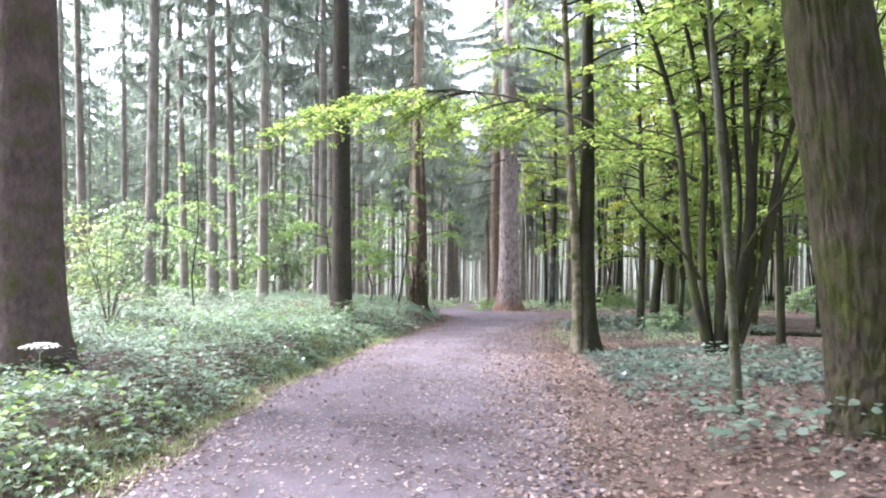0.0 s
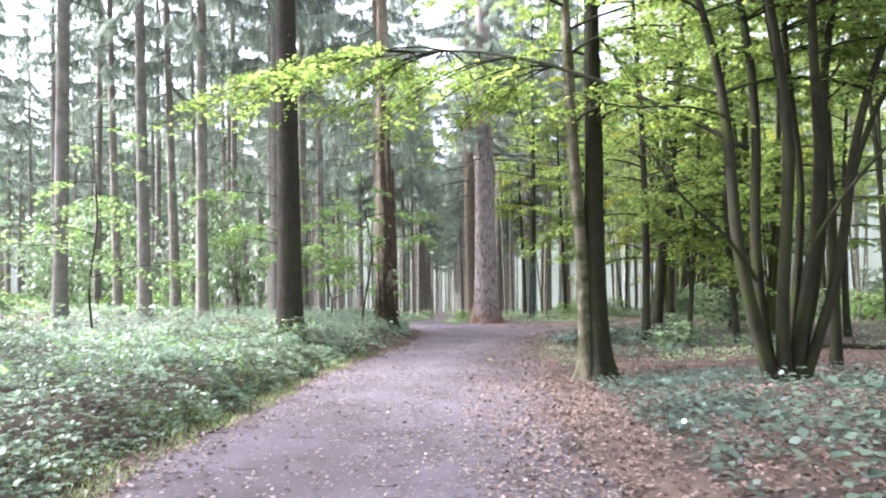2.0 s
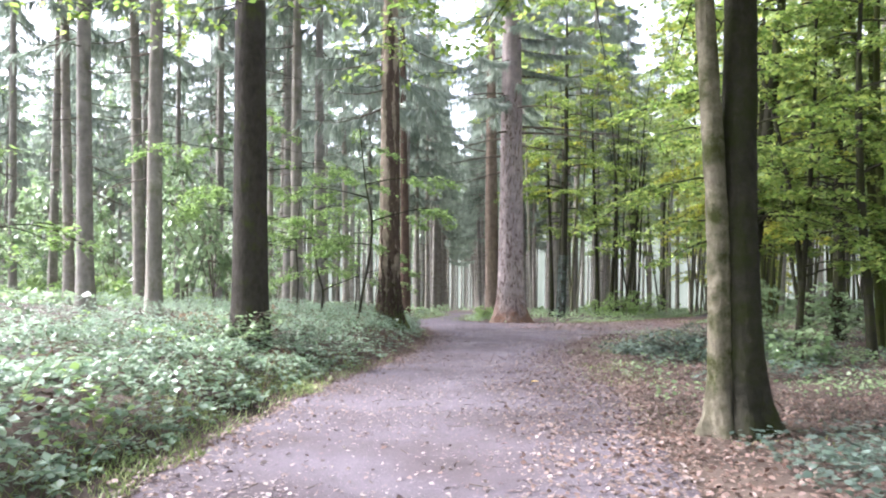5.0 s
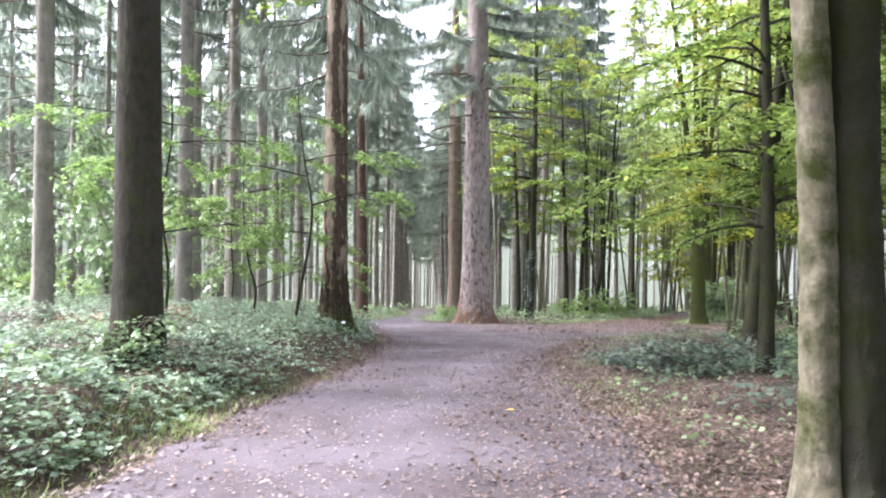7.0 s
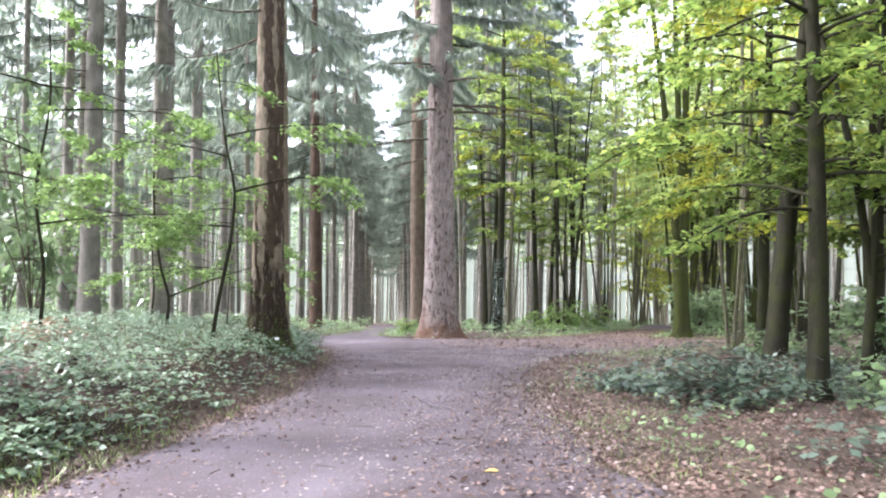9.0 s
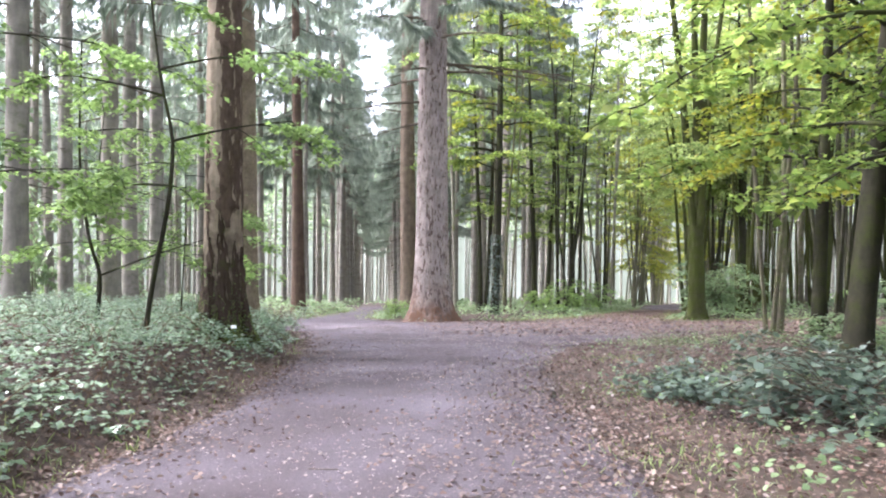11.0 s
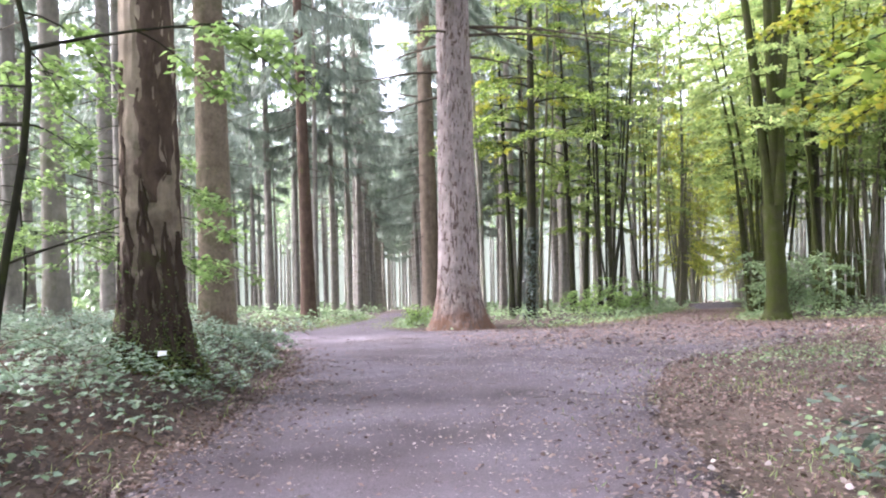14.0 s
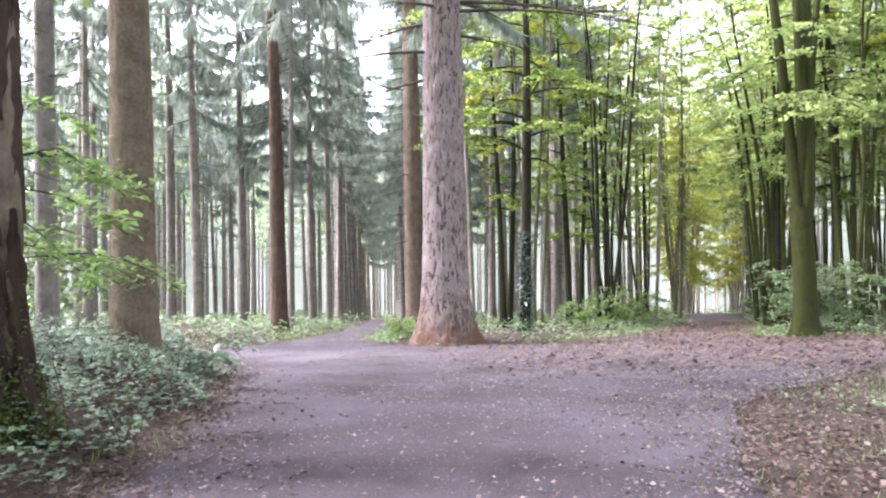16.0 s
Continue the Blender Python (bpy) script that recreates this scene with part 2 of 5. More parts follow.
# ---- mesh helpers ----
class Build:
    """Gathers vertices and faces of one mesh."""

    def __init__(self):
        self.v, self.f, self.n = [], [], 0

    def add(self, v, f):
        self.v.append(np.asarray(v, float))
        self.f.extend([tuple(int(i) + self.n for i in q) for q in f])
        self.n += len(v)

    def tube(self, pts, radii, sides=8, wob=0.0, flute=None):
        pts = np.asarray(pts, float)
        k = len(pts)
        tan = np.gradient(pts, axis=0)
        tan /= np.linalg.norm(tan, axis=1)[:, None] + 1e-9
        ref = np.array([0, 1, 0]) if abs(tan[:, 1]).mean() < 0.8 else np.array([1.0, 0, 0])
        a = np.cross(tan, ref)
        a /= np.linalg.norm(a, axis=1)[:, None] + 1e-9
        b = np.cross(tan, a)
        ang = np.linspace(0, 2 * np.pi, sides, endpoint=False)
        r = np.asarray(radii, float)[:, None] * np.ones((1, sides))
        if wob:
            ph = rng.uniform(0, 6.28, 3)
            z = np.arange(k)[:, None]
            r = r * (1 + wob * np.sin(2 * ang + ph[0] + 0.35 * z) + 0.6 * wob * np.sin(5 * ang + ph[1] - 0.5 * z))
        if flute is not None:
            r = r * flute(ang[None, :], pts[:, 2:3] - pts[0, 2])
        v = pts[:, None] + r[..., None] * (np.cos(ang)[None, :, None] * a[:, None] + np.sin(ang)[None, :, None] * b[:, None])
        f = [(i * sides + j, i * sides + (j + 1) % sides, (i + 1) * sides + (j + 1) % sides, (i + 1) * sides + j) for i in range(k - 1) for j in range(sides)]
        f.append(tuple((k - 1) * sides + j for j in range(sides)))
        self.add(v.reshape(-1, 3), f)

    def mesh(self, name, material, smooth=True):
        me = bpy.data.meshes.new(name)
        me.from_pydata(np.concatenate(self.v).tolist() if self.v else [], [], self.f)
        if smooth:
            me.polygons.foreach_set("use_smooth", [True] * len(me.polygons))
        me.materials.append(material)
        me.update()
        return me


OVAL = np.array([(0, 0, 0), (0.38, 0.3, 0.06), (0.34, 0.65, 0.05), (0, 1, -0.08), (-0.34, 0.65, 0.05), (-0.38, 0.3, 0.06)])
RHOMB = np.array([(0, 0, 0), (0.34, 0.5, 0.07), (0, 1, -0.05), (-0.34, 0.5, 0.07)])
BLADE = np.array([(-0.07, 0, 0), (0.07, 0, 0), (0.045, 0.6, 0.05), (0, 1, 0.18)])
TWIG = np.array([(0.055, 0, 0), (0.0, 1, 0), (-0.055, 0.1, 0)])


def leaf_arrays(shape, p, heading, tilt, roll, size):
    """Vertices of many leaves: heading turns about z, tilt lifts the tip, roll turns about the leaf's own length (radians)."""
    n = len(p)
    s = shape[None] * np.asarray(size).reshape(-1, 1, 1)
    x, y, z = s[..., 0], s[..., 1], s[..., 2]
    cr, sr = np.cos(roll)[:, None], np.sin(roll)[:, None]
    x, z = x * cr + z * sr, -x * sr + z * cr
    ct, st = np.cos(tilt)[:, None], np.sin(tilt)[:, None]
    y, z = y * ct - z * st, y * st + z * ct
    ch, sh = np.cos(heading)[:, None], np.sin(heading)[:, None]
    x, y = x * ch - y * sh, x * sh + y * ch
    return np.stack([x, y, z], -1).reshape(n, -1, 3) + np.asarray(p)[:, None]


def leaf_mesh(name, verts, material):
    """One mesh of many loose leaves; verts is (leaf, corner, 3)."""
    n, k = verts.shape[:2]
    me = bpy.data.meshes.new(name)
    me.vertices.add(n * k)
    me.vertices.foreach_set("co", verts.reshape(-1).astype(np.float32))
    me.loops.add(n * k)
    me.loops.foreach_set("vertex_index", np.arange(n * k, dtype=np.int32))
    me.polygons.add(n)
    me.polygons.foreach_set("loop_start", np.arange(0, n * k, k, dtype=np.int32))
    me.materials.append(material)
    me.update(calc_edges=True)
    return me


def scatter(shape, p, size, tilt=(-0.4, 0.4), roll=0.4):
    n = len(p)
    return leaf_arrays(shape, p, rng.uniform(0, 6.283, n), rng.uniform(*tilt, n), rng.normal(0, roll, n), size)


def part(name, me, parent, label=""):
    ob = new(name, me)
    ob.parent = parent
    if label:
        tagged(ob, label)
    return ob


def thing(name, x, y, z, label, category, group="", turn=0.0):
    ob = new(name)
    ob.empty_display_size = 0.3
    ob.matrix_basis = pose(x, y, z, 0, 0, turn)
    return tagged(ob, label, category, group)


# ---- the lie of the land ----
PATH_EDGE = [(-2.3, -16), (-2.35, 5), (-2.45, 10.7), (-2.0, 14.5), (-1.7, 18), (-1.35, 20), (-0.8, 22), (-0.3, 24.5), (0.1, 28), (0.15, 31.5),
             (-0.4, 35.8), (-1.8, 39.5), (-8, 43), (-14, 45)]
PATH_EDGE += [(-14, 47.3), (-8, 45.4), (-2.2, 44.0), (-0.8, 46.4), (0.9, 57.5), (1.7, 67), (2.6, 85), (3.6, 110), (4.6, 132), (6.4, 132), (5.4, 110), (4.4, 85), (3.6, 67), (2.9, 56.3), (1.9, 48),
              (2.1, 43.8), (3.0, 41.6), (4.8, 41.2), (6.7, 41.2)]
PATH_EDGE += [(10, 44.2), (16.2, 54), (23.6, 68), (35, 90), (45.5, 110), (48, 109), (37.4, 89), (25.9, 66), (18.5, 52), (15, 46), (12.3, 41.6), (13.5, 39.8), (24, 42), (24, 38.4), (13, 36), (9.5, 33.3),
              (5.4, 30.2), (3.95, 27.6), (3.2, 24), (2.95, 22), (2.7, 18), (1.95, 13), (1.7, 10), (1.1, 5), (1.0, -16)]


def wave(x, y, k=1.0, s=0.0):
    """A smooth irregular wave between about -1 and 1."""
    return (np.sin(0.9 * k * x + 1.3 * k * y + s) + np.sin(1.7 * k * x - 0.8 * k * y + 2.1 + 2 * s) + np.sin(-0.6 * k * x + 2.3 * k * y + 4.2 + s)
            + 0.6 * np.sin(3.1 * k * x + 2.7 * k * y + 1.1 + s)) / 3.0


def off_path(x, y):
    """Metres from the path's edge: below zero on the path."""
    x, y = np.asarray(x, float), np.asarray(y, float)
    e = np.array(PATH_EDGE)
    best, inside = np.full(x.shape, 1e9), np.zeros(x.shape, bool)
    for (x0, y0), (x1, y1) in zip(e, np.roll(e, -1, 0)):
        dx, dy = x1 - x0, y1 - y0
        t = np.clip(((x - x0) * dx + (y - y0) * dy) / (dx * dx + dy * dy), 0, 1)
        best = np.minimum(best, np.hypot(x - x0 - t * dx, y - y0 - t * dy))
        cross = ((y0 > y) != (y1 > y)) & (x < dx * (y - y0) / (dy if dy else 1e-9) + x0)
        inside ^= cross
    return np.where(inside, -best, best) + 0.11 * wave(x, y, 2.2) + 0.03 * wave(x, y, 6.0)


def ramp01(v):
    v = np.clip(v, 0, 1)
    return v * v * (3 - 2 * v)


def height(x, y):
    x, y = np.asarray(x, float), np.asarray(y, float)
    z = sum(np.interp(y + o, [-300, -40, 0, 10.8, 20.3, 29.9, 45, 75, 110, 150, 220, 700], [6, 3, 0, -0.79, -1.33, -1.80, -2.92, -5.25, -8.5, -12.2, -17, -24]) for o in (-1.5, 0, 1.5)) / 3
    d = np.maximum(off_path(x, y), 0)
    left = (x < np.interp(y, [-16, 20, 40, 60, 110], [-0.5, 1, 2, 3, 10])).astype(float)
    far = ramp01((y - 34) / 8)
    bank = left * (0.36 * ramp01(d / 1.3) * (1 - 0.5 * far) + 0.05 * np.clip(d - 1, 0, 14) * (1 - 0.45 * far))
    right = (1 - left) * (0.22 * ramp01(d / 1.6) * ramp01((17 - y) / 5) + 0.1 * ramp01((d - 0.5) / 3))
    return z + bank + right + 0.05 * wave(x, y, 0.8) * ramp01(d / 1.5) + 0.005 * wave(x, y, 3.0)


def spaced(lo, hi, fine_lo, fine_hi, step, growth=1.16):
    a = list(np.arange(fine_lo, fine_hi + 1e-6, step))
    s = step
    while a[-1] < hi:
        s *= growth
        a.append(a[-1] + s)
    s = step
    while a[0] > lo:
        s *= growth
        a.insert(0, a[0] - s)
    return np.array(a)


def sheet(xs, ys, zfun):
    gx, gy = np.meshgrid(xs, ys)
    v = np.stack([gx, gy, zfun(gx, gy)], -1).reshape(-1, 3)
    w = len(xs)
    i = (np.arange(len(ys) - 1)[:, None] * w + np.arange(w - 1)[None]).reshape(-1)
    return v, np.stack([i, i + 1, i + 1 + w, i + w], 1)


def build_ground():
    v, f = sheet(spaced(-700, 700, -14, 20, 0.38), spaced(-300, 700, -6, 56, 0.38), lambda x, y: height(x, y) - 0.02 * (off_path(x, y) < 0.15))
    b = Build()
    b.add(v, f)
    tagged(new("ground", b.mesh("ground", M_GROUND)), "dark brown forest soil with moss and rotting leaves", "ground", kind="structure")


def build_path():
    v, f = sheet(np.arange(-14.5, 48.5, 0.2), np.arange(-16.4, 132.5, 0.2), lambda x, y: 0 * x)
    s = off_path(v[:, 0], v[:, 1])
    keep = (s[f] < 0).any(1)
    f = f[keep]
    e = 0.02
    gx = (off_path(v[:, 0] + e, v[:, 1]) - s) / e
    gy = (off_path(v[:, 0], v[:, 1] + e) - s) / e
    out = (s > 0) & (s < 0.5)
    gl = np.maximum(gx * gx + gy * gy, 0.25)
    v[out, 0] -= (s * gx / gl)[out]
    v[out, 1] -= (s * gy / gl)[out]
    v[:, 2] = height(v[:, 0], v[:, 1]) + np.where(s < 0, 0.012, -0.004)
    used, inv = np.unique(f, return_inverse=True)
    b = Build()
    b.add(v[used], inv.reshape(f.shape))
    tagged(new("path", b.mesh("path", M_PATH)), "grey-purple gravel woodland path strewn with dry leaves", "path", kind="structure")


build_ground()
build_path()


# ---- trees ----
def trunk_line(h, lean=(0, 0), bend=0.1, steps=14, low=0.0):
    t = np.linspace(0, 1, steps) ** 1.5
    ph = rng.uniform(0, 6.28, 2)
    x = lean[0] * t + bend * np.sin(3.1 * t + ph[0]) - bend * np.sin(ph[0])
    y = lean[1] * t + bend * np.sin(2.7 * t + ph[1]) - bend * np.sin(ph[1])
    return np.stack([x, y, low + (h - low) * t], 1)


def trunk_radius(z, d, h, flare=0.5, flare_height=0.5):
    return 0.5 * d * (np.clip(1 - z / h, 0.03, 1) ** 0.75 + flare * np.exp(-np.maximum(z, 0) / flare_height))


def roots(count, depth, fall=0.35, phase=0.0):
    return lambda a, z: 1 + depth * np.exp(-np.maximum(z, 0) / fall) * np.cos(count * a + phase) + 0.4 * depth * np.exp(-np.maximum(z, 0) / fall) * np.cos((count + 2) * a + 2 * phase)


def rough_trunk(line, radii, sides, deep, across, along, root=None):
    """A trunk mesh whose bark has real furrows: deep in metres, across and along their pitch."""
    zz = np.linspace(0, 1, int(len(line) * 7)) ** 1.6 * (len(line) - 1)
    pts = np.stack([np.interp(zz, np.arange(len(line)), line[:, c]) for c in range(3)], 1)
    rad = np.interp(zz, np.arange(len(line)), radii)
    a = np.linspace(0, 2 * np.pi, sides, endpoint=False)
    r = np.repeat(rad[:, None], sides, 1)
    if root is not None:
        r = r * root(a[None], pts[:, 2:3] - pts[0, 2])
    for i in range(len(pts)):
        z = pts[i, 2]
        if z > 9:
            break
        for j in range(sides):
            x, y = rad[i] * math.cos(a[j]), rad[i] * math.sin(a[j])
            k = abs(noise.noise((x * across, y * across, z * along))) + 0.5 * abs(noise.noise((x * across * 2.3, y * across * 2.3, z * along * 2 + 5)))
            r[i, j] += deep * (min(1.0, 2.6 * k) - 0.6) + 0.6 * deep * noise.noise((x * 2, y * 2, z * 0.8))
    v = np.stack([pts[:, :1] + r * np.cos(a), pts[:, 1:2] + r * np.sin(a), np.repeat(pts[:, 2:3], sides, 1)], -1).reshape(-1, 3)
    n = len(pts)
    b = Build()
    b.add(v, [(i * sides + j, i * sides + (j + 1) % sides, (i + 1) * sides + (j + 1) % sides, (i + 1) * sides + j) for i in range(n - 1) for j in range(sides)])
    return b


def needles_on(line, count, droop, size):
    """Hanging needle twigs along a branch."""
    t = rng.uniform(0.15, 1, count)
    i = np.clip(t * (len(line) - 1), 0, len(line) - 1.001)
    k = i.astype(int)
    p = line[k] + (line[k + 1] - line[k]) * (i - k)[:, None]
    side = np.where(rng.random(count) < 0.5, 1, -1)
    dx, dy = line[-1][:2] - line[0][:2]
    head = math.atan2(dy, dx) - math.pi / 2 + side * rng.uniform(0.3, 1.4, count)
    return leaf_arrays(TWIG, p, head, rng.normal(-droop, 0.35, count), rng.uniform(-1.5, 1.5, count), size * rng.uniform(0.5, 1.2, count))


def conifer(x, y, d, h, material, label, crown_from=0.45, dead_from=3.0, dead=26, sides=14, flare=0.45, lean=(0, 0), needles=True, branches=44, group="spruces of the stand", root=None, limbs=1.0, rough=None):
    """A tall spruce: tapered trunk, bare dead branches low down, drooping needled branches above."""
    z = float(height(x, y)) - 0.08
    tree = thing("spruce_tree", x, y, z, label, "tree", group, rng.uniform(0, 360))
    line = trunk_line(h, lean, 0.12, 22)
    b = Build()
    if rough:
        b = rough_trunk(line, trunk_radius(line[:, 2], d, h, flare), *rough, root)
    else:
        b.tube(line, trunk_radius(line[:, 2], d, h, flare), sides, 0.035, root)
    part("trunk", b.mesh("trunk", material), tree)
    at = lambda zz: np.array([np.interp(zz, line[:, 2], line[:, 0]), np.interp(zz, line[:, 2], line[:, 1]), zz])
    b = Build()
    for zz in np.linspace(dead_from, h * crown_from + 2, dead) + rng.uniform(-0.3, 0.3, dead):
        a, ln = rng.uniform(0, 6.28), rng.uniform(0.3, 1.7) * limbs
        o, s = at(zz), np.linspace(0, 1, 4)
        b.tube(o + np.stack([np.cos(a) * ln * s, np.sin(a) * ln * s, -0.25 * ln * s + rng.uniform(-0.1, 0.25) * ln * s * s], 1), 0.02 * (1.1 - s) + 0.003, 3)
    tagged(part("dead_twigwork", b.mesh("dead_twigwork", M_TWIG), tree), kind="stuff")
    if not needles:
        return tree
    b, leaves = Build(), []
    for zz in np.linspace(h * crown_from, h * 0.98, branches) - 1.0 * rng.random(branches) ** 4 + rng.uniform(-0.3, 0.3, branches):
        a = rng.uniform(0, 6.28)
        ln = (0.7 + 2.7 * (1 - (zz / h - crown_from) / (1 - crown_from))) * rng.uniform(0.6, 1.15) * limbs
        s = np.linspace(0, 1, 5)
        bl = at(zz) + np.stack([np.cos(a) * ln * s, np.sin(a) * ln * s, ln * (-0.55 * s + 0.32 * s * s)], 1)
        b.tube(bl, 0.028 * (1.1 - s) + 0.004, 3)
        leaves.append(needles_on(bl, int(32 + 38 * ln), 1.15, 0.74))
    tagged(part("twigwork", b.mesh("twigwork", M_TWIG), tree), kind="stuff")
    part("crown", leaf_mesh("crown", np.concatenate(leaves), M_NEEDLE), tree, "drooping grey-green needled branches")
    return tree


def spray(b, leaves, start, head, length, rise, size, density, droop=0.5, leaf=RHOMB, radius=0.02, twigs=True):
    """A limb with side twigs and flat layers of leaves."""
    s = np.linspace(0, 1, 7 if twigs else 5)
    wig = rng.normal(0, 0.25)
    line = np.asarray(start) + np.stack([np.cos(head + wig * s) * length * s, np.sin(head + wig * s) * length * s, length * (rise * s - droop * s * s)], 1)
    b.tube(line, radius * (1.05 - s) + 0.003, 5 if twigs else 3)
    tips = [line]
    for k in range(int(3 + length * 2.2)):
        t = rng.uniform(0.25, 0.98)
        m = len(line) - 1
        i = min(int(t * m), m - 1)
        o = line[i] + (line[i + 1] - line[i]) * (t * m - i)
        a, ln = head + rng.choice((-1, 1)) * rng.uniform(0.4, 1.2), length * rng.uniform(0.18, 0.42) * (1.15 - 0.5 * t)
        q = np.linspace(0, 1, 3)
        tw = o + np.stack([np.cos(a) * ln * q, np.sin(a) * ln * q, ln * (0.1 * q - 0.35 * q * q)], 1)
        if twigs:
            b.tube(tw, radius * 0.3 * (1.1 - q) + 0.0015, 3)
        tips.append(tw)
    for k, tw in enumerate(tips):
        n = int(density * np.linalg.norm(tw[-1] - tw[0]) * (0.5 if k == 0 else 1)) + 2
        t = rng.uniform(0.1 if k else 0.4, 1.05, n)
        i = np.clip(t * (len(tw) - 1), 0, len(tw) - 1.001)
        j = i.astype(int)
        p = tw[j] + (tw[j + 1] - tw[j]) * (i - j)[:, None] + rng.normal(0, 1, (n, 3)) * (0.07, 0.07, 0.03)
        leaves.append(leaf_arrays(leaf, p, rng.uniform(0, 6.28, n), rng.normal(-0.25, 0.3, n), rng.normal(0, 0.35, n), size * rng.uniform(0.6, 1.2, n)))
    return line


def broadleaf(x, y, d, h, label, material=None, leaf_material=None, crown_from=2.5, limbs=14, reach=2.6, size=0.135, density=40, lean=(0, 0), fork=0.0, bend=0.25,
              flare=0.35, group="young beeches beside the path", name="beech_tree", ivy=0, sector=None, leaf=RHOMB, top=None, twigs=True, rough=None, high=1.1):
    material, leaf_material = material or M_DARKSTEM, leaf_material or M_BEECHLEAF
    z = float(height(x, y)) - 0.06
    tree = thing(name, x, y, z, label, "tree", group)
    line = trunk_line(h, lean, bend, 18)
    b = Build()
    if rough:
        b = rough_trunk(line, trunk_radius(line[:, 2], d, h, flare, 0.3), *rough)
    else:
        b.tube(line, trunk_radius(line[:, 2], d, h, flare, 0.3), 12, 0.05, roots(5, 0.12, 0.25, x))
    lines = [line]
    if fork:
        i = int(np.searchsorted(line[:, 2], fork))
        a = rng.uniform(0, 6.28)
        t = np.linspace(0, 1, 10)
        second = line[i] + np.stack([np.cos(a) * (0.5 * t + 1.2 * t * t), np.sin(a) * (0.5 * t + 1.2 * t * t), (h * 0.9 - line[i][2]) * t], 1)
        b.tube(second, 0.36 * d * (1.02 - t) ** 0.7 + 0.01, 10, 0.04)
        lines.append(second)
    part("trunk", b.mesh("trunk", material), tree)
    b, leaves = Build(), []
    for k in range(limbs):
        ln = lines[k % len(lines)]
        zz = crown_from + ((top or h) - crown_from) * ((k + rng.uniform(0, 0.9)) / limbs) ** high
        o = np.array([np.interp(zz, ln[:, 2], ln[:, c]) for c in range(3)])
        a = rng.uniform(0, 6.28) if sector is None else math.radians(sector[0] + rng.uniform(-1, 1) * sector[1])
        spray(b, leaves, o, a, reach * rng.uniform(0.55, 1.15) * (1.1 - 0.5 * zz / h), rng.uniform(0.15, 0.6), size, density, leaf=leaf, radius=0.012 + 0.06 * d, twigs=twigs)
    tagged(part("twigwork", b.mesh("twigwork", material), tree), kind="stuff")
    part("crown", leaf_mesh("crown", np.concatenate(leaves), leaf_material), tree, "layered light green leaves")
    if ivy:
        n = ivy
        zz = rng.uniform(0.1, 3.6, n) ** 1.0
        a = rng.uniform(0, 6.28, n)
        r = np.interp(zz, line[:, 2], trunk_radius(line[:, 2], d, h, flare, 0.3)) + rng.uniform(0.0, 0.09, n)
        p = np.stack([np.interp(zz, line[:, 2], line[:, 0]) + r * np.cos(a), np.interp(zz, line[:, 2], line[:, 1]) + r * np.sin(a), zz], 1)
        part("ivy", leaf_mesh("ivy", leaf_arrays(RHOMB, p, a - 1.57, rng.normal(-0.6, 0.4, n), rng.normal(0, 0.4, n), rng.uniform(0.05, 0.12, n)), M_IVY), tree, "dark green climbing ivy leaves")
    return tree


# the large spruces beside the path
conifer(-5.25, 8.9, 0.82, 27, M_SPRUCE_MOSSED, "thick brown spruce trunk with mossy bark beside brambles", sides=28, flare=0.55, root=roots(5, 0.1, 0.4, 1.0), dead=8, dead_from=7, branches=30, rough=(96, 0.018, 14, 9))
conifer(-3.15, 21.7, 0.65, 26, M_SPRUCE_DARK, "dark straight spruce trunk rising from the bramble bank", sides=24, flare=0.3, dead=10, dead_from=6.5, rough=(72, 0.01, 14, 9))
conifer(-1.35, 33.4, 0.58, 28, M_SPRUCE_OLIVE, "stout olive-brown spruce trunk with flaky bark", sides=28, flare=0.3, dead=10, dead_from=6, branches=50, crown_from=0.27, rough=(80, 0.014, 9, 12))
conifer(-1.4, 51.4, 0.62, 28, M_SPRUCE_UMBER, "dark reddish spruce trunk beside the far path", sides=20, flare=0.3, dead=14, dead_from=6, lean=(0.6, 0))
far_spruce = conifer(4.3, 56.0, 1.0, 30, M_SPRUCE_RED, "orange-brown spruce trunk with many bare side branches", sides=24, flare=0.2, dead=70, dead_from=4, limbs=1.5)

far_spruce.rotation_euler.z = 0
q = np.linspace(0, 1, 12)
b = Build()
b.tube(np.stack([-2.9 * np.sin(1.45 * q), -0.3 * q, 11.2 + 0.3 * q + 3.6 * q ** 4], 1), 0.04 * (1.1 - q) + 0.008, 6)
part("curled_branch", b.mesh("curled_branch", M_TWIG), far_spruce, "long bare upswept branch")


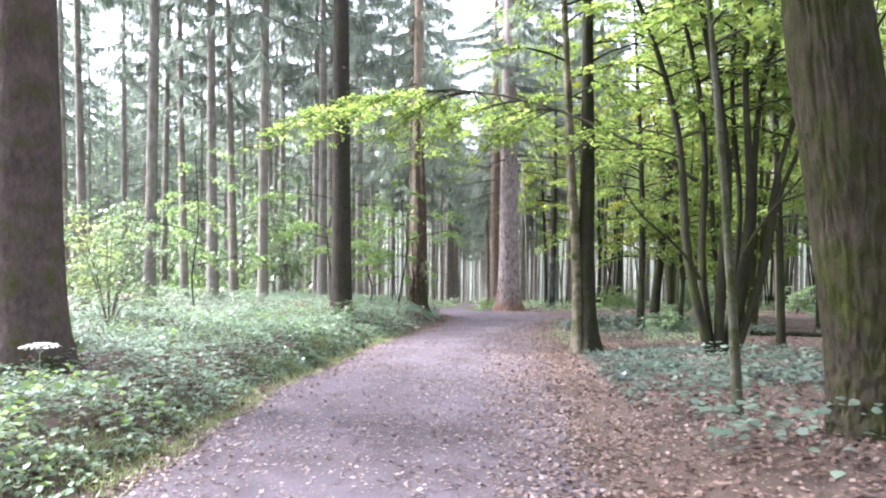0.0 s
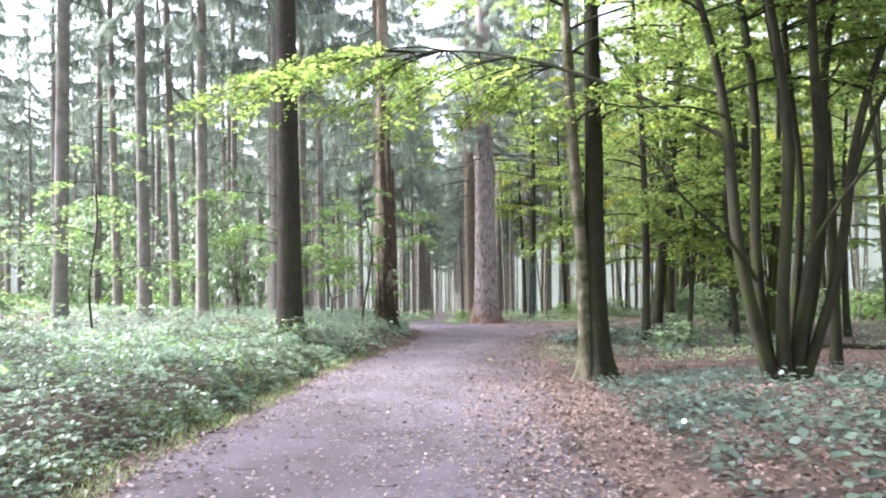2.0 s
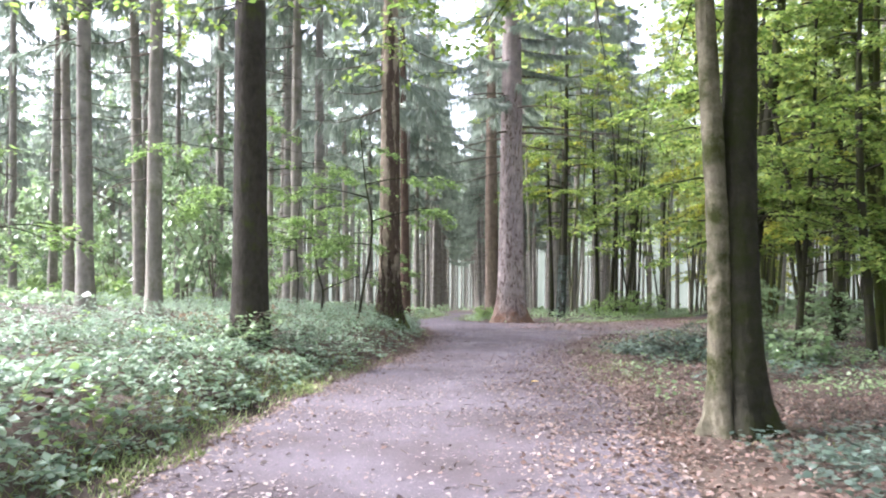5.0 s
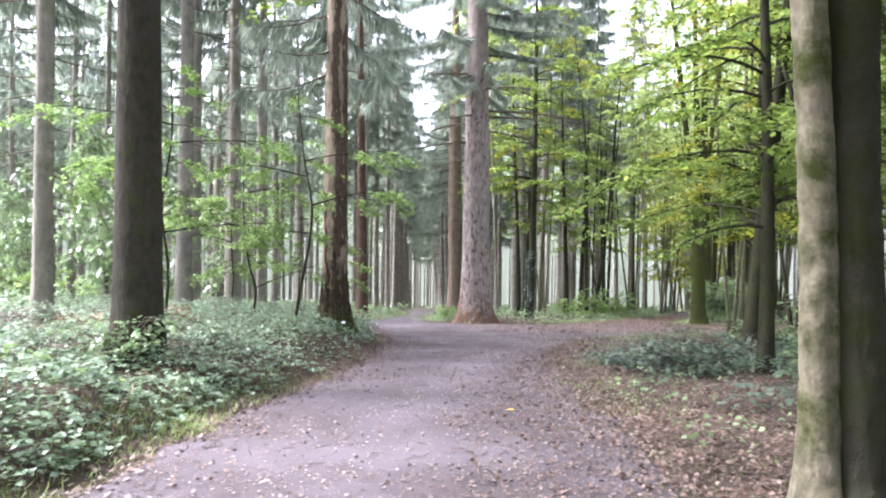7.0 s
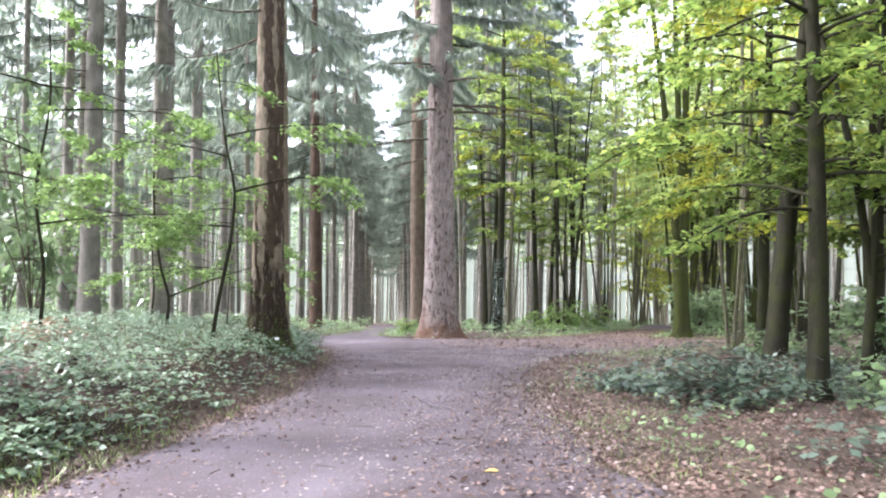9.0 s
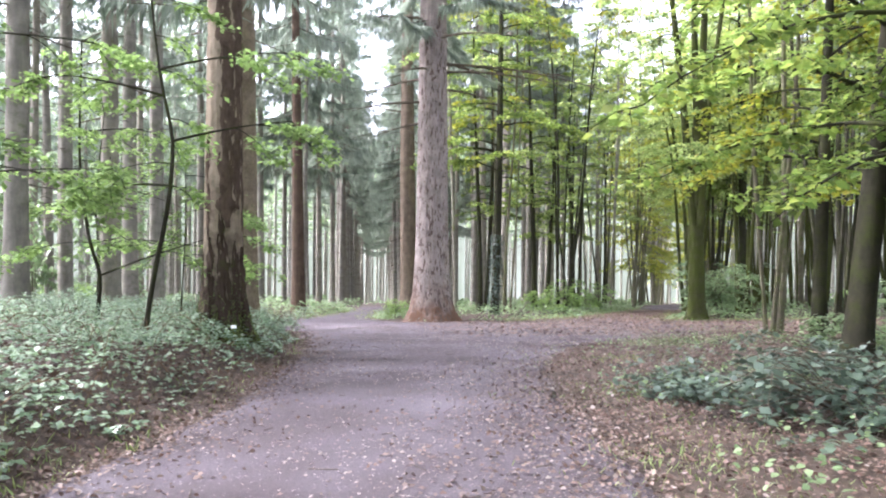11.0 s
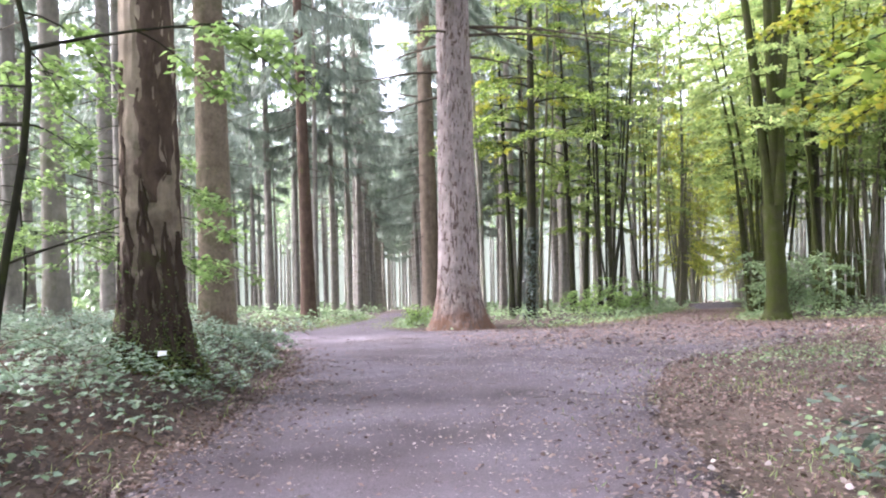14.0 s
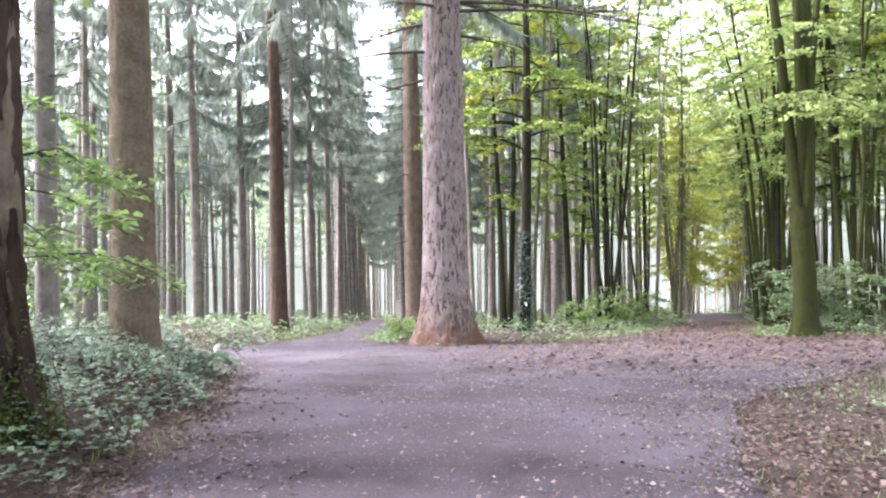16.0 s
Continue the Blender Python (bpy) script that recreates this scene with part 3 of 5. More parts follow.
def stripped_spruce():
    """The spruce with loose, partly fallen bark and a rotten dark foot."""
    x, y, d, h = -1.05, 28.85, 0.6, 25
    tree = thing("stripped_spruce_tree", x, y, float(height(x, y)) - 0.12, "spruce trunk with peeling bark and dark rotten mossy foot", "tree")
    line = trunk_line(h, (0.2, 0), 0.06, 40)
    b = Build()
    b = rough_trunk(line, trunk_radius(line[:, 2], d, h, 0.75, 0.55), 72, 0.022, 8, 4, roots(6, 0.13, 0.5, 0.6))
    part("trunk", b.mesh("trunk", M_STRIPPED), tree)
    dark = bark("rotten_bark", (0.014, 0.0105, 0.008), (0.06, 0.043, 0.033), 0.25, (0.05, 0.055, 0.02), grain=10, relief=1.0)
    dry = bark("loose_bark", (0.03, 0.021, 0.016), (0.105, 0.076, 0.056), 0.2, (0.02, 0.015, 0.011), grain=12, relief=1.0, stretch=0.4)
    for a, z0, z1, w in ((-1.5, 0.2, 2.2, 0.6), (-0.85, 0.2, 1.7, 0.5), (-2.15, 0.1, 1.75, 0.5), (-0.3, 0.1, 1.6, 0.5), (-2.75, 0.1, 1.5, 0.45), (-1.15, 1.9, 5.2, 0.95), (-0.45, 2.2, 7.5, 0.8), (-1.5, 4.6, 9, 0.9), (0.3, 1.5, 8, 0.7), (-2.25, 1.7, 3.4, 0.35)):
        zz = np.linspace(z0, z1, 40)
        aa = np.linspace(-0.5, 0.5, 11)
        edge = 1 + 0.16 * np.sin(zz * 3.1 + a * 5) + 0.12 * np.sin(zz * 7.3 + a) + 0.12 * np.sin(zz * 19 + 3 * a)
        edge *= np.clip(np.minimum(zz - z0, z1 - zz) / 0.3, 0.25, 1)
        r = np.interp(zz, line[:, 2], trunk_radius(line[:, 2], d, h, 0.75, 0.55))
        ang = a + w * edge[:, None] * aa[None] + 0.12 * np.sin(zz * 1.7)[:, None]
        rr = r[:, None] * roots(6, 0.13, 0.5, 0.6)(ang, zz[:, None]) * 1.01 + 0.018 - 0.022 * (2 * abs(aa[None])) ** 3 + 0.008 * np.sin(9 * zz[:, None] + 14 * aa[None]) + 0.03 * np.array([[noise.noise((9 * w * u + 7 * a, 3.0, 5.5 * k)) for u in aa] for k in zz])
        cx, cy = (np.interp(zz, line[:, 2], line[:, c]) for c in (0, 1))
        v = np.stack([cx[:, None] + rr * np.cos(ang), cy[:, None] + rr * np.sin(ang), zz[:, None] + 0 * ang], -1).reshape(-1, 3)
        f = [(i * 11 + j, i * 11 + j + 1, i * 11 + j + 12, i * 11 + j + 11) for i in range(39) for j in range(10)]
        p = Build()
        p.add(v, f)
        part("bark_slab", p.mesh("bark_slab", dark if z0 < 1 else dry), tree, "dark flaking bark" if z0 < 1 else "brown loose bark")
    tw, leaves = Build(), []
    for zz in np.linspace(5.8, 24, 44) + rng.uniform(-0.25, 0.25, 44):
        a, ln = rng.uniform(0, 6.28), rng.uniform(1.4, 3.0) * (1.15 - 0.03 * zz)
        q = np.linspace(0, 1, 6)
        limb = np.array([np.interp(zz, line[:, 2], line[:, 0]), np.interp(zz, line[:, 2], line[:, 1]), zz]) + np.stack([np.cos(a) * ln * q, np.sin(a) * ln * q, ln * (-0.5 * q + 0.28 * q * q)], 1)
        tw.tube(limb, 0.026 * (1.1 - q) + 0.004, 4)
        leaves.append(needles_on(limb, int(60 * ln), 1.2, 0.5))
    tagged(part("twigwork", tw.mesh("twigwork", M_TWIG), tree), kind="stuff")
    part("crown", leaf_mesh("crown", np.concatenate(leaves), M_NEEDLE), tree, "drooping grey-green needled branches")
    n = 5000
    a, zz = rng.normal(-1.6, 1.2, n), rng.exponential(0.24, n)
    r = np.interp(zz, line[:, 2], trunk_radius(line[:, 2], d, h, 0.75, 0.55)) * roots(6, 0.13, 0.5, 0.6)(a, zz) + 0.02
    pp = np.stack([r * np.cos(a), r * np.sin(a), zz], 1)
    part("moss", leaf_mesh("moss", scatter(RHOMB, pp, rng.uniform(0.02, 0.045, n), (-1, 1), 1.0), leafy("moss", [(0.05, 0.075, 0.018), (0.1, 0.13, 0.03), (0.15, 0.18, 0.045)], 0.1, 0.9)), tree, "green moss")
    b = Build()
    b.add([(-0.06, 0, 0), (0.06, 0.01, 0.01), (0.065, 0.05, 0.08), (-0.05, 0.04, 0.085), (0.0, 0.01, 0.045)], [(0, 1, 4), (1, 2, 4), (2, 3, 4), (3, 0, 4)])
    scrap = tagged(new("paper_scrap", b.mesh("paper_scrap", M_WHITE, False)), "crumpled white paper scrap on the tree's root", "litter")
    scrap.matrix_basis = pose(-0.78, 28.22, float(height(-0.78, 28.22)) + 0.28, -20, 0, 15)
    scrap.scale = (0.7, 0.7, 0.7)


def douglas_fir():
    """The giant fir at the fork: plated bark, spreading foot."""
    x, y, d, h = 4.02, 42.75, 1.27, 38
    tree = thing("douglas_fir_tree", x, y, float(height(x, y)) - 0.25, "giant Douglas fir with plated grey-pink bark at the fork", "tree")
    sides, zs = 190, np.concatenate([np.linspace(0, 2.0, 46), np.linspace(2.05, 11, 130), np.linspace(11.5, 38, 22)])
    a = np.linspace(0, 2 * np.pi, sides, endpoint=False)
    base = trunk_radius(zs, d, h, 0.85, 0.75)
    lobes = np.maximum(0, np.cos(5 * a + 0.9)) + 0.6 * np.maximum(0, np.cos(8 * a + 2.4))
    r = base[:, None] * (1 + 0.24 * np.exp(-zs / 0.35)[:, None] * lobes[None])
    v, deep = np.zeros((len(zs), sides, 3)), np.zeros((len(zs), sides))
    for i, z in enumerate(zs):
        for j in range(sides):
            ca, sa = math.cos(a[j]), math.sin(a[j])
            rr = r[i, j]
            if z < 12:
                w = 0.25 * noise.noise((ca * 5, sa * 5, z * 2.1))
                near = noise.voronoi((ca * 9.5 + w, sa * 9.5 - w, z * 2.9 + w))[0]
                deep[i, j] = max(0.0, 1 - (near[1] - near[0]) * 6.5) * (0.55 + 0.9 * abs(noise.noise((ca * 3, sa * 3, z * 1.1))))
                rr += 0.03 * noise.noise((ca * 9, sa * 9, z * 4)) - 0.045 * min(1.0, deep[i, j])
            v[i, j] = (rr * ca, rr * sa, z)
    f = [(i * sides + j, i * sides + (j + 1) % sides, (i + 1) * sides + (j + 1) % sides, (i + 1) * sides + j) for i in range(len(zs) - 1) for j in range(sides)]
    b = Build()
    b.add(v.reshape(-1, 3), f)
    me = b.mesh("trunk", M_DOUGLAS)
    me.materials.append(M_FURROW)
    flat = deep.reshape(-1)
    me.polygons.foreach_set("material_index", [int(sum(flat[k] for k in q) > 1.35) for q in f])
    part("trunk", me, tree)
    for zz, head, ln, rise in ((9.7, -0.1, 6.5, 0.02), (9.4, -0.4, 5.0, 0.0), (8.3, 3.3, 3.0, 0.0), (9.2, 2.5, 3.0, 0.05), (7.6, 3.0, 2.2, -0.1), (9.8, 0.6, 3.0, 0.1), (10.6, -1.0, 3.5, 0.0), (11.3, 3.6, 3.2, 0.0),
                               (8.8, 0.2, 2.4, 0.05), (9.5, -2.2, 2.5, -0.1), (12.2, 0.0, 4, 0.0), (12.8, 2.9, 4, 0.0)):
        s = np.linspace(0, 1, 9)
        main = np.array([0, 0, zz]) + np.stack([np.cos(head) * ln * s, np.sin(head) * ln * s, ln * (rise * s - 0.16 * s * s)], 1)
        b = Build()
        b.tube(main, 0.05 * (1.05 - s) + 0.006, 6)
        for k in range(int(ln * 3)):
            i = rng.integers(2, 8)
            aa, l2 = head + rng.choice((-1, 1)) * rng.uniform(0.3, 0.9), rng.uniform(0.4, 1.5)
            q = np.linspace(0, 1, 5)
            b.tube(main[i] + np.stack([np.cos(aa) * l2 * q, np.sin(aa) * l2 * q, -0.25 * l2 * q * q], 1), 0.012 * (1.1 - q) + 0.002, 3)
        part("dead_branch", b.mesh("dead_branch", M_TWIG), tree, "long bare dark branch")
    b, leaves = Build(), []
    for zz in np.linspace(10.8, 37, 96):
        aa, ln = rng.uniform(0, 6.28), (5.0 - 0.12 * (zz - 11)) * rng.uniform(0.6, 1.1)
        q = np.linspace(0, 1, 6)
        bl = np.array([0, 0, zz]) + np.stack([np.cos(aa) * ln * q, np.sin(aa) * ln * q, ln * (-0.4 * q + 0.2 * q * q)], 1)
        b.tube(bl, 0.04 * (1.1 - q) + 0.005, 4)
        leaves.append(needles_on(bl, int(140 * ln), 0.9, 0.55))
    tagged(part("twigwork", b.mesh("twigwork", M_TWIG), tree), kind="stuff")
    part("crown", leaf_mesh("crown", np.concatenate(leaves), M_NEEDLE), tree, "dark green needled crown")


stripped_spruce()
douglas_fir()

# the mossy oak close to the path; its unseen crown is widened for shade
oak = broadleaf(3.78, 5.9, 0.78, 17, "thick oak trunk covered in yellow-green moss", M_OAK_MOSS, M_BEECHLEAF, crown_from=7, limbs=26, reach=6.5, size=0.15, density=18, flare=0.22, bend=0.05,
                lean=(-2.5, 0), group="", name="oak_tree", rough=(170, 0.04, 15, 7))


def twin_beech():
    x, y = 3.22, 15.95
    tree = thing("twin_beech_tree", x, y, float(height(x, y)) - 0.06, "twin-stemmed beech with smooth mossy grey-green trunks", "tree")
    leaves, tw = [], Build()
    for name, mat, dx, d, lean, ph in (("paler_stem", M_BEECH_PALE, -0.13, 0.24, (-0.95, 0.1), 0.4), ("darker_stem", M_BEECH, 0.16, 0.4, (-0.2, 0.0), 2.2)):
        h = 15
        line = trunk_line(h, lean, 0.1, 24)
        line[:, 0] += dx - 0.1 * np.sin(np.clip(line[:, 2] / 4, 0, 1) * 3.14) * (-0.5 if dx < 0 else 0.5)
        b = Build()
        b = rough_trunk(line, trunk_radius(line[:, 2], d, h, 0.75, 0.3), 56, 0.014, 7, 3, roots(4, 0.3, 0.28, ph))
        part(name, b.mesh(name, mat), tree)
        for k in range(22):
            zz = 4.6 + k * 0.42
            o = np.array([np.interp(zz, line[:, 2], line[:, c]) for c in range(3)])
            spray(tw, leaves, o, rng.uniform(0, 6.28), rng.uniform(1.8, 3.8), 0.35, 0.115, 30, radius=0.026)
    tagged(part("twigwork", tw.mesh("twigwork", M_BEECH), tree), kind="stuff")
    part("crown", leaf_mesh("crown", np.concatenate(leaves), M_BEECHLEAF), tree, "layered yellow-green leaves")


def multi_stem():
    """The many-stemmed hornbeam with a limb that arches over the path."""
    x, y = 5.35, 13.4
    tree = thing("hornbeam_tree", x, y, float(height(x, y)) - 0.06, "many-stemmed hornbeam with dark fanning stems", "tree")
    leaves, tw = [], Build()
    stems = ((-0.35, -0.1, -1.5, 0.2, 9, 0.2), (-0.25, 0.1, -0.7, 0.5, 10, 0.17), (-0.1, -0.15, -0.35, -0.4, 10, 0.2), (0.0, 0.15, 0.2, 0.8, 11, 0.16), (0.12, -0.1, 0.9, -0.2, 10, 0.2), (0.25, 0.05, 1.6, 0.3, 9.5, 0.17),
             (0.35, -0.1, 2.4, -0.3, 9, 0.15), (0.4, 0.12, 3.1, 0.5, 8.5, 0.13), (0.15, 0.25, 1.2, 1.6, 10, 0.14))
    for bx, by, tx, ty, h, d in stems:
        bx, by, tx = 0.6 * bx, 0.6 * by, 1.3 * tx - 0.15
        t = np.linspace(0, 1, 16)
        d *= 0.9
        line = np.stack([bx + (tx - bx) * t ** 1.05 + 0.3 * np.sin(6.5 * t + bx * 9) * np.minimum(1, 3 * t), by + (ty - by) * t + 0.12 * np.sin(7 * t + tx) * np.minimum(1, 3 * t), h * t], 1)
        b = Build()
        b.tube(line, 0.5 * d * (1.03 - t) ** 0.7 + 0.12 * d * np.exp(-line[:, 2] / 0.2) + 0.006, 10, 0.05)
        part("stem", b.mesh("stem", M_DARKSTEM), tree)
        for k in range(16):
            i = rng.integers(7, 16)
            spray(tw, leaves, line[i], rng.uniform(-1.2, 1.6) if rng.random() < 0.6 else rng.uniform(0, 6.28), rng.uniform(1.2, 2.8), 0.5, 0.11, 34, radius=0.02)
    s = np.linspace(0, 1, 12)
    arch = np.stack([-0.45 - 6.6 * s, 0.1 + 5.5 * s, 3.4 + 4.6 * s - 2.0 * s * s + 0.9 * np.sin(np.pi * s) * 0.4], 1)
    b = Build()
    b.tube(arch, 0.034 * (1.02 - s) ** 0.8 + 0.008, 8, 0.04)
    part("arching_limb", b.mesh("arching_limb", M_DARKSTEM), tree)
    for a, c, rad in (((-0.45, -0.1, 1.5), (-2.3, -0.6, 3.5), 0.03), ((-0.7, 0.0, 3.8), (-3.3, -0.2, 4.2), 0.018), ((0.3, -0.2, 2.0), (1.9, -0.9, 4.6), 0.03)):
        t = np.linspace(0, 1, 9)[:, None]
        ln = np.array(a) * (1 - t) + np.array(c) * t + np.array([0.03, 0.05, 0.09]) * np.sin(7 * t)
        b = Build()
        b.tube(ln, rad * (1.1 - 0.85 * t[:, 0]), 7, 0.04)
        for k in (4, 6, 7):
            q = np.linspace(0, 1, 4)[:, None]
            b.tube(ln[k] + q * np.array([-0.45, 0.2 * (k - 5), 0.25 - 0.1 * (k - 5)]), rad * 0.4 * (1.1 - q[:, 0]), 4)
        part("bare_limb", b.mesh("bare_limb", M_DARKSTEM), tree)
    for k in range(34):
        i = rng.integers(4, 12)
        spray(tw, leaves, arch[i], rng.normal(2.6, 0.9), rng.uniform(1.2, 3.6), 0.1, 0.12, 28, radius=0.018)
    tagged(part("twigwork", tw.mesh("twigwork", M_DARKSTEM), tree), kind="stuff")
    part("crown", leaf_mesh("crown", np.concatenate(leaves), M_BEECHLEAF), tree, "bright yellow-green leaves")


def forked_beech(x, y, label, trunk, d, fork, stems, material, leaf_material):
    """A stout trunk that parts into rising stems; each stem: its sideways and forward reach, its height and thickness."""
    tree = thing("forked_beech_tree", x, y, float(height(x, y)) - 0.08, label, "tree")
    line = trunk_line(fork + 0.35, trunk, 0.03, 14)
    b = rough_trunk(line, 0.5 * d * (1 - 0.1 * line[:, 2] / fork + 0.5 * np.exp(-line[:, 2] / 0.35)), 48, 0.014, 7, 3, roots(5, 0.2, 0.3, x))
    part("trunk", b.mesh("trunk", material), tree)
    tw, leaves = Build(), []
    start = line[-3]
    for k, (sx, sy, h, thick) in enumerate(stems):
        t = np.linspace(0, 1, 14)
        ln = start + np.stack([sx * t ** 0.85 + 0.12 * np.sin(5 * t + k), sy * t + 0.1 * np.sin(4 * t + 2 * k), (h - start[2]) * t], 1)
        ln[0] = start - np.array([0, 0, 0.3])
        b = Build()
        b.tube(ln, 0.5 * thick * (1.03 - t) ** 0.6 + 0.006, 12, 0.05)
        part("stem", b.mesh("stem", material), tree)
        for j in range(14):
            i = rng.integers(3, 14)
            spray(tw, leaves, ln[i], rng.uniform(0, 6.28), rng.uniform(1.4, 3.2), rng.uniform(0.1, 0.5), 0.13, 30, radius=0.022)
    tagged(part("twigwork", tw.mesh("twigwork", material), tree), kind="stuff")
    part("crown", leaf_mesh("crown", np.concatenate(leaves), leaf_material), tree, "layered light green leaves")


twin_beech()
multi_stem()
forked_beech(13.5, 41.0, "mossy green beech parting into several stems above head height", (-0.15, 0), 0.6, 3.2, ((-1.3, 0.3, 17, 0.3), (-0.5, -0.6, 18, 0.28), (0.7, 0.2, 18, 0.34), (1.7, 0.6, 16, 0.22)), M_BEECH_GREEN, M_WOODLEAF)

# slim broadleaved trees on the right of the walk
slim = "slim dark mossy beech with low leafy branches"
broadleaf(3.03, 7.15, 0.115, 6.5, "thin pale lichen-covered sapling beside the path", M_WHITESTEM, limbs=7, crown_from=3.6, reach=1.3, lean=(-0.3, 0.1), flare=0.2, name="sapling", bend=0.06)
broadleaf(7.75, 25.7, 0.38, 14, "dark leaning beech trunk with mossy bark", crown_from=2.6, limbs=38, lean=(0.9, 0.3), reach=3.4)
broadleaf(6.38, 22.6, 0.25, 12, slim, crown_from=2.4, limbs=46, reach=3.0, size=0.12)
broadleaf(8.2, 24.1, 0.16, 9, "small forked beech with leafy low branches", crown_from=1.6, limbs=26, fork=1.2, reach=2.4)
broadleaf(9.3, 28.6, 0.25, 12, "slim dark beech with yellowing leaves", None, M_YELLOWLEAF, crown_from=2.6, limbs=40, reach=3.2)
broadleaf(11.2, 27.7, 0.32, 14, slim, crown_from=3, limbs=40, reach=3.4)
broadleaf(9.1, 22.9, 0.2, 10, slim, crown_from=2.4, limbs=26, reach=2.8)
broadleaf(8.0, 16.5, 0.21, 11, slim, crown_from=2.8, limbs=28, reach=3)
broadleaf(12.9, 23.9, 0.2, 11, slim, crown_from=2.6, limbs=28, reach=3)
broadleaf(18.9, 47.0, 0.42, 16, "dark forked beech trunk at the crossing", crown_from=4.5, limbs=44, fork=4, reach=3.6, size=0.14)
broadleaf(7.4, 47.6, 0.4, 21, "ivy-clad beech trunk behind the giant fir", crown_from=6.0, limbs=48, ivy=1500, reach=4.0, size=0.14, lean=(0.6, 0), bend=0.15)
broadleaf(7.9, 53.6, 0.3, 16, slim, M_BEECH, crown_from=5, limbs=24, size=0.15)
broadleaf(8.7, 56.0, 0.3, 16, slim, M_BEECH, crown_from=5, limbs=24, size=0.15)
broadleaf(10.7, 53.0, 0.32, 16, slim, crown_from=5, limbs=26, size=0.15)
broadleaf(13.0, 58.5, 0.3, 16, slim, crown_from=4, limbs=26, size=0.15)
broadleaf(15.6, 61.6, 0.34, 16, slim, crown_from=4, limbs=28, fork=4, size=0.15)


def free(x, y, gap, placed):
    return all((x - a) ** 2 + (y - b) ** 2 > gap * gap for a, b in placed)


# the spruce stand on the left: named trees first, then the rest of it
placed = [(-5.25, 8.9), (-3.25, 22), (-1.35, 33.4), (-1.4, 51.4), (4.3, 56), (4, 42.75), (-1.05, 28.85)]
grey = "tall grey-brown spruce with bare lower trunk"
models = [conifer(0, -400 - 9 * k, 0.42, 26 + k, M_SPRUCE if k % 2 else M_SPRUCE_PALE, grey, dead=34, dead_from=2.5, sides=12, crown_from=(0.4, 0.48, 0.36, 0.44)[k]) for k in range(4)]


def spruce(x, y, d, tall=1.0):
    k = rng.integers(4)
    c = copy_thing(models[k], pose(x, y, float(height(x, y)) - 0.08, rng.uniform(-0.8, 0.8), rng.uniform(-0.8, 0.8), rng.uniform(0, 360)))
    c.scale = (d / 0.42, d / 0.42, tall * rng.uniform(0.92, 1.1))
    placed.append((x, y))


for x, y, d in ((-10.1, 24, 0.43), (-14.4, 36, 0.36), (-12.2, 33, 0.38), (-9.2, 28, 0.45), (-10, 33.5, 0.42), (-12.9, 45, 0.33), (-11.2, 46, 0.37), (-9.3, 40, 0.4), (-6.9, 38, 0.4),
                (-5.5, 31.8, 0.46), (-15.4, 30, 0.4), (-21.5, 40, 0.4)):
    spruce(x, y, d)
for x, y, d in ((-6.9, 26.8, 0.4), (-5.0, 35.8, 0.48), (-4.6, 38.6, 0.44), (-7.1, 44.6, 0.6), (-9.3, 53.6, 0.38), (-5.6, 56.5, 0.48), (-4.4, 61.6, 0.46), (-1.6, 58, 0.32),
                (-0.9, 63, 0.42)):
    spruce(x, y, d)
for k in range(22):
    y = 66 + 3.7 * k
    for side in (-1, 1):
        if k > 1 or side < 0:
            spruce(2.65 + 0.043 * (y - 67) + side * rng.uniform(2.3, 2.9), y + rng.uniform(-0.9, 0.9), rng.uniform(0.4, 0.52))
tries = 0
while len(placed) < 150 and tries < 20000:
    tries += 1
    x, y = rng.uniform(-60, 30), rng.uniform(14, 115)
    if x > -1 and y < 58 or x > 0.36 * y - 3 and x > 4 or x < -0.64 * y - 3:
        continue
    near = x > -11 and y < 45
    if near or float(off_path(x, y)) < 2.2 or not free(x, y, 2.6 + 0.012 * y, placed):
        continue
    spruce(x, y, rng.uniform(0.3, 0.5))
dense = conifer(0, -460, 0.42, 25, M_SPRUCE, "grey spruce with dense drooping branches low down", dead=20, dead_from=2.5, sides=12, crown_from=0.33, branches=70)
for x, y in ((12.4, 76), (-2.4, 61.5), (14.6, 82), (8.6, 78), (-3.4, 66), (11.5, 88)):
    c = copy_thing(dense, pose(x, y, float(height(x, y)) - 0.08, 0, 0, rng.uniform(0, 360)))
    c.scale = (rng.uniform(0.9, 1.2),) * 2 + (rng.uniform(0.95, 1.15),)
    placed.append((x, y))
for x, y in ((5.9, 60.5), (9.2, 59.5), (11, 62), (13.4, 64.5), (15.5, 67), (6.3, 68), (7.2, 64), (9.8, 66), (12.6, 69), (8.4, 71), (11.4, 74.5), (15, 72), (17.5, 78)):
    spruce(x, y, rng.uniform(0.44, 0.52), 1.32)
while len(placed) < 192:
    x, y = rng.uniform(23, 56), rng.uniform(46, 92)
    if 0.5 * y < x < 0.74 * y and abs(x - 18.2 - 0.52 * (y - 54)) > 4 and free(x, y, 1.9, placed):
        spruce(x, y, rng.uniform(0.22, 0.34))
models.append(dense)
# unseen spruces behind the start, added to keep light off the path
for k in range(9):
    spruce(rng.uniform(-24, -8), rng.uniform(-24, 6), 0.4)
# unseen spruces left of the view, added to shade path and right floor
for x, y in ((-9.4, 4), (-12, 8.4), (-13.6, 3.2), (-10.6, -0.8), (-16, 11.5), (-11.2, 13.2)):
    spruce(x, y, rng.uniform(0.38, 0.46))
for m in models:
    m.matrix_basis = pose(rng.uniform(-26, -18), -6 - 5 * models.index(m), 0)
    m.location.z = float(height(m.location.x, m.location.y)) - 0.08

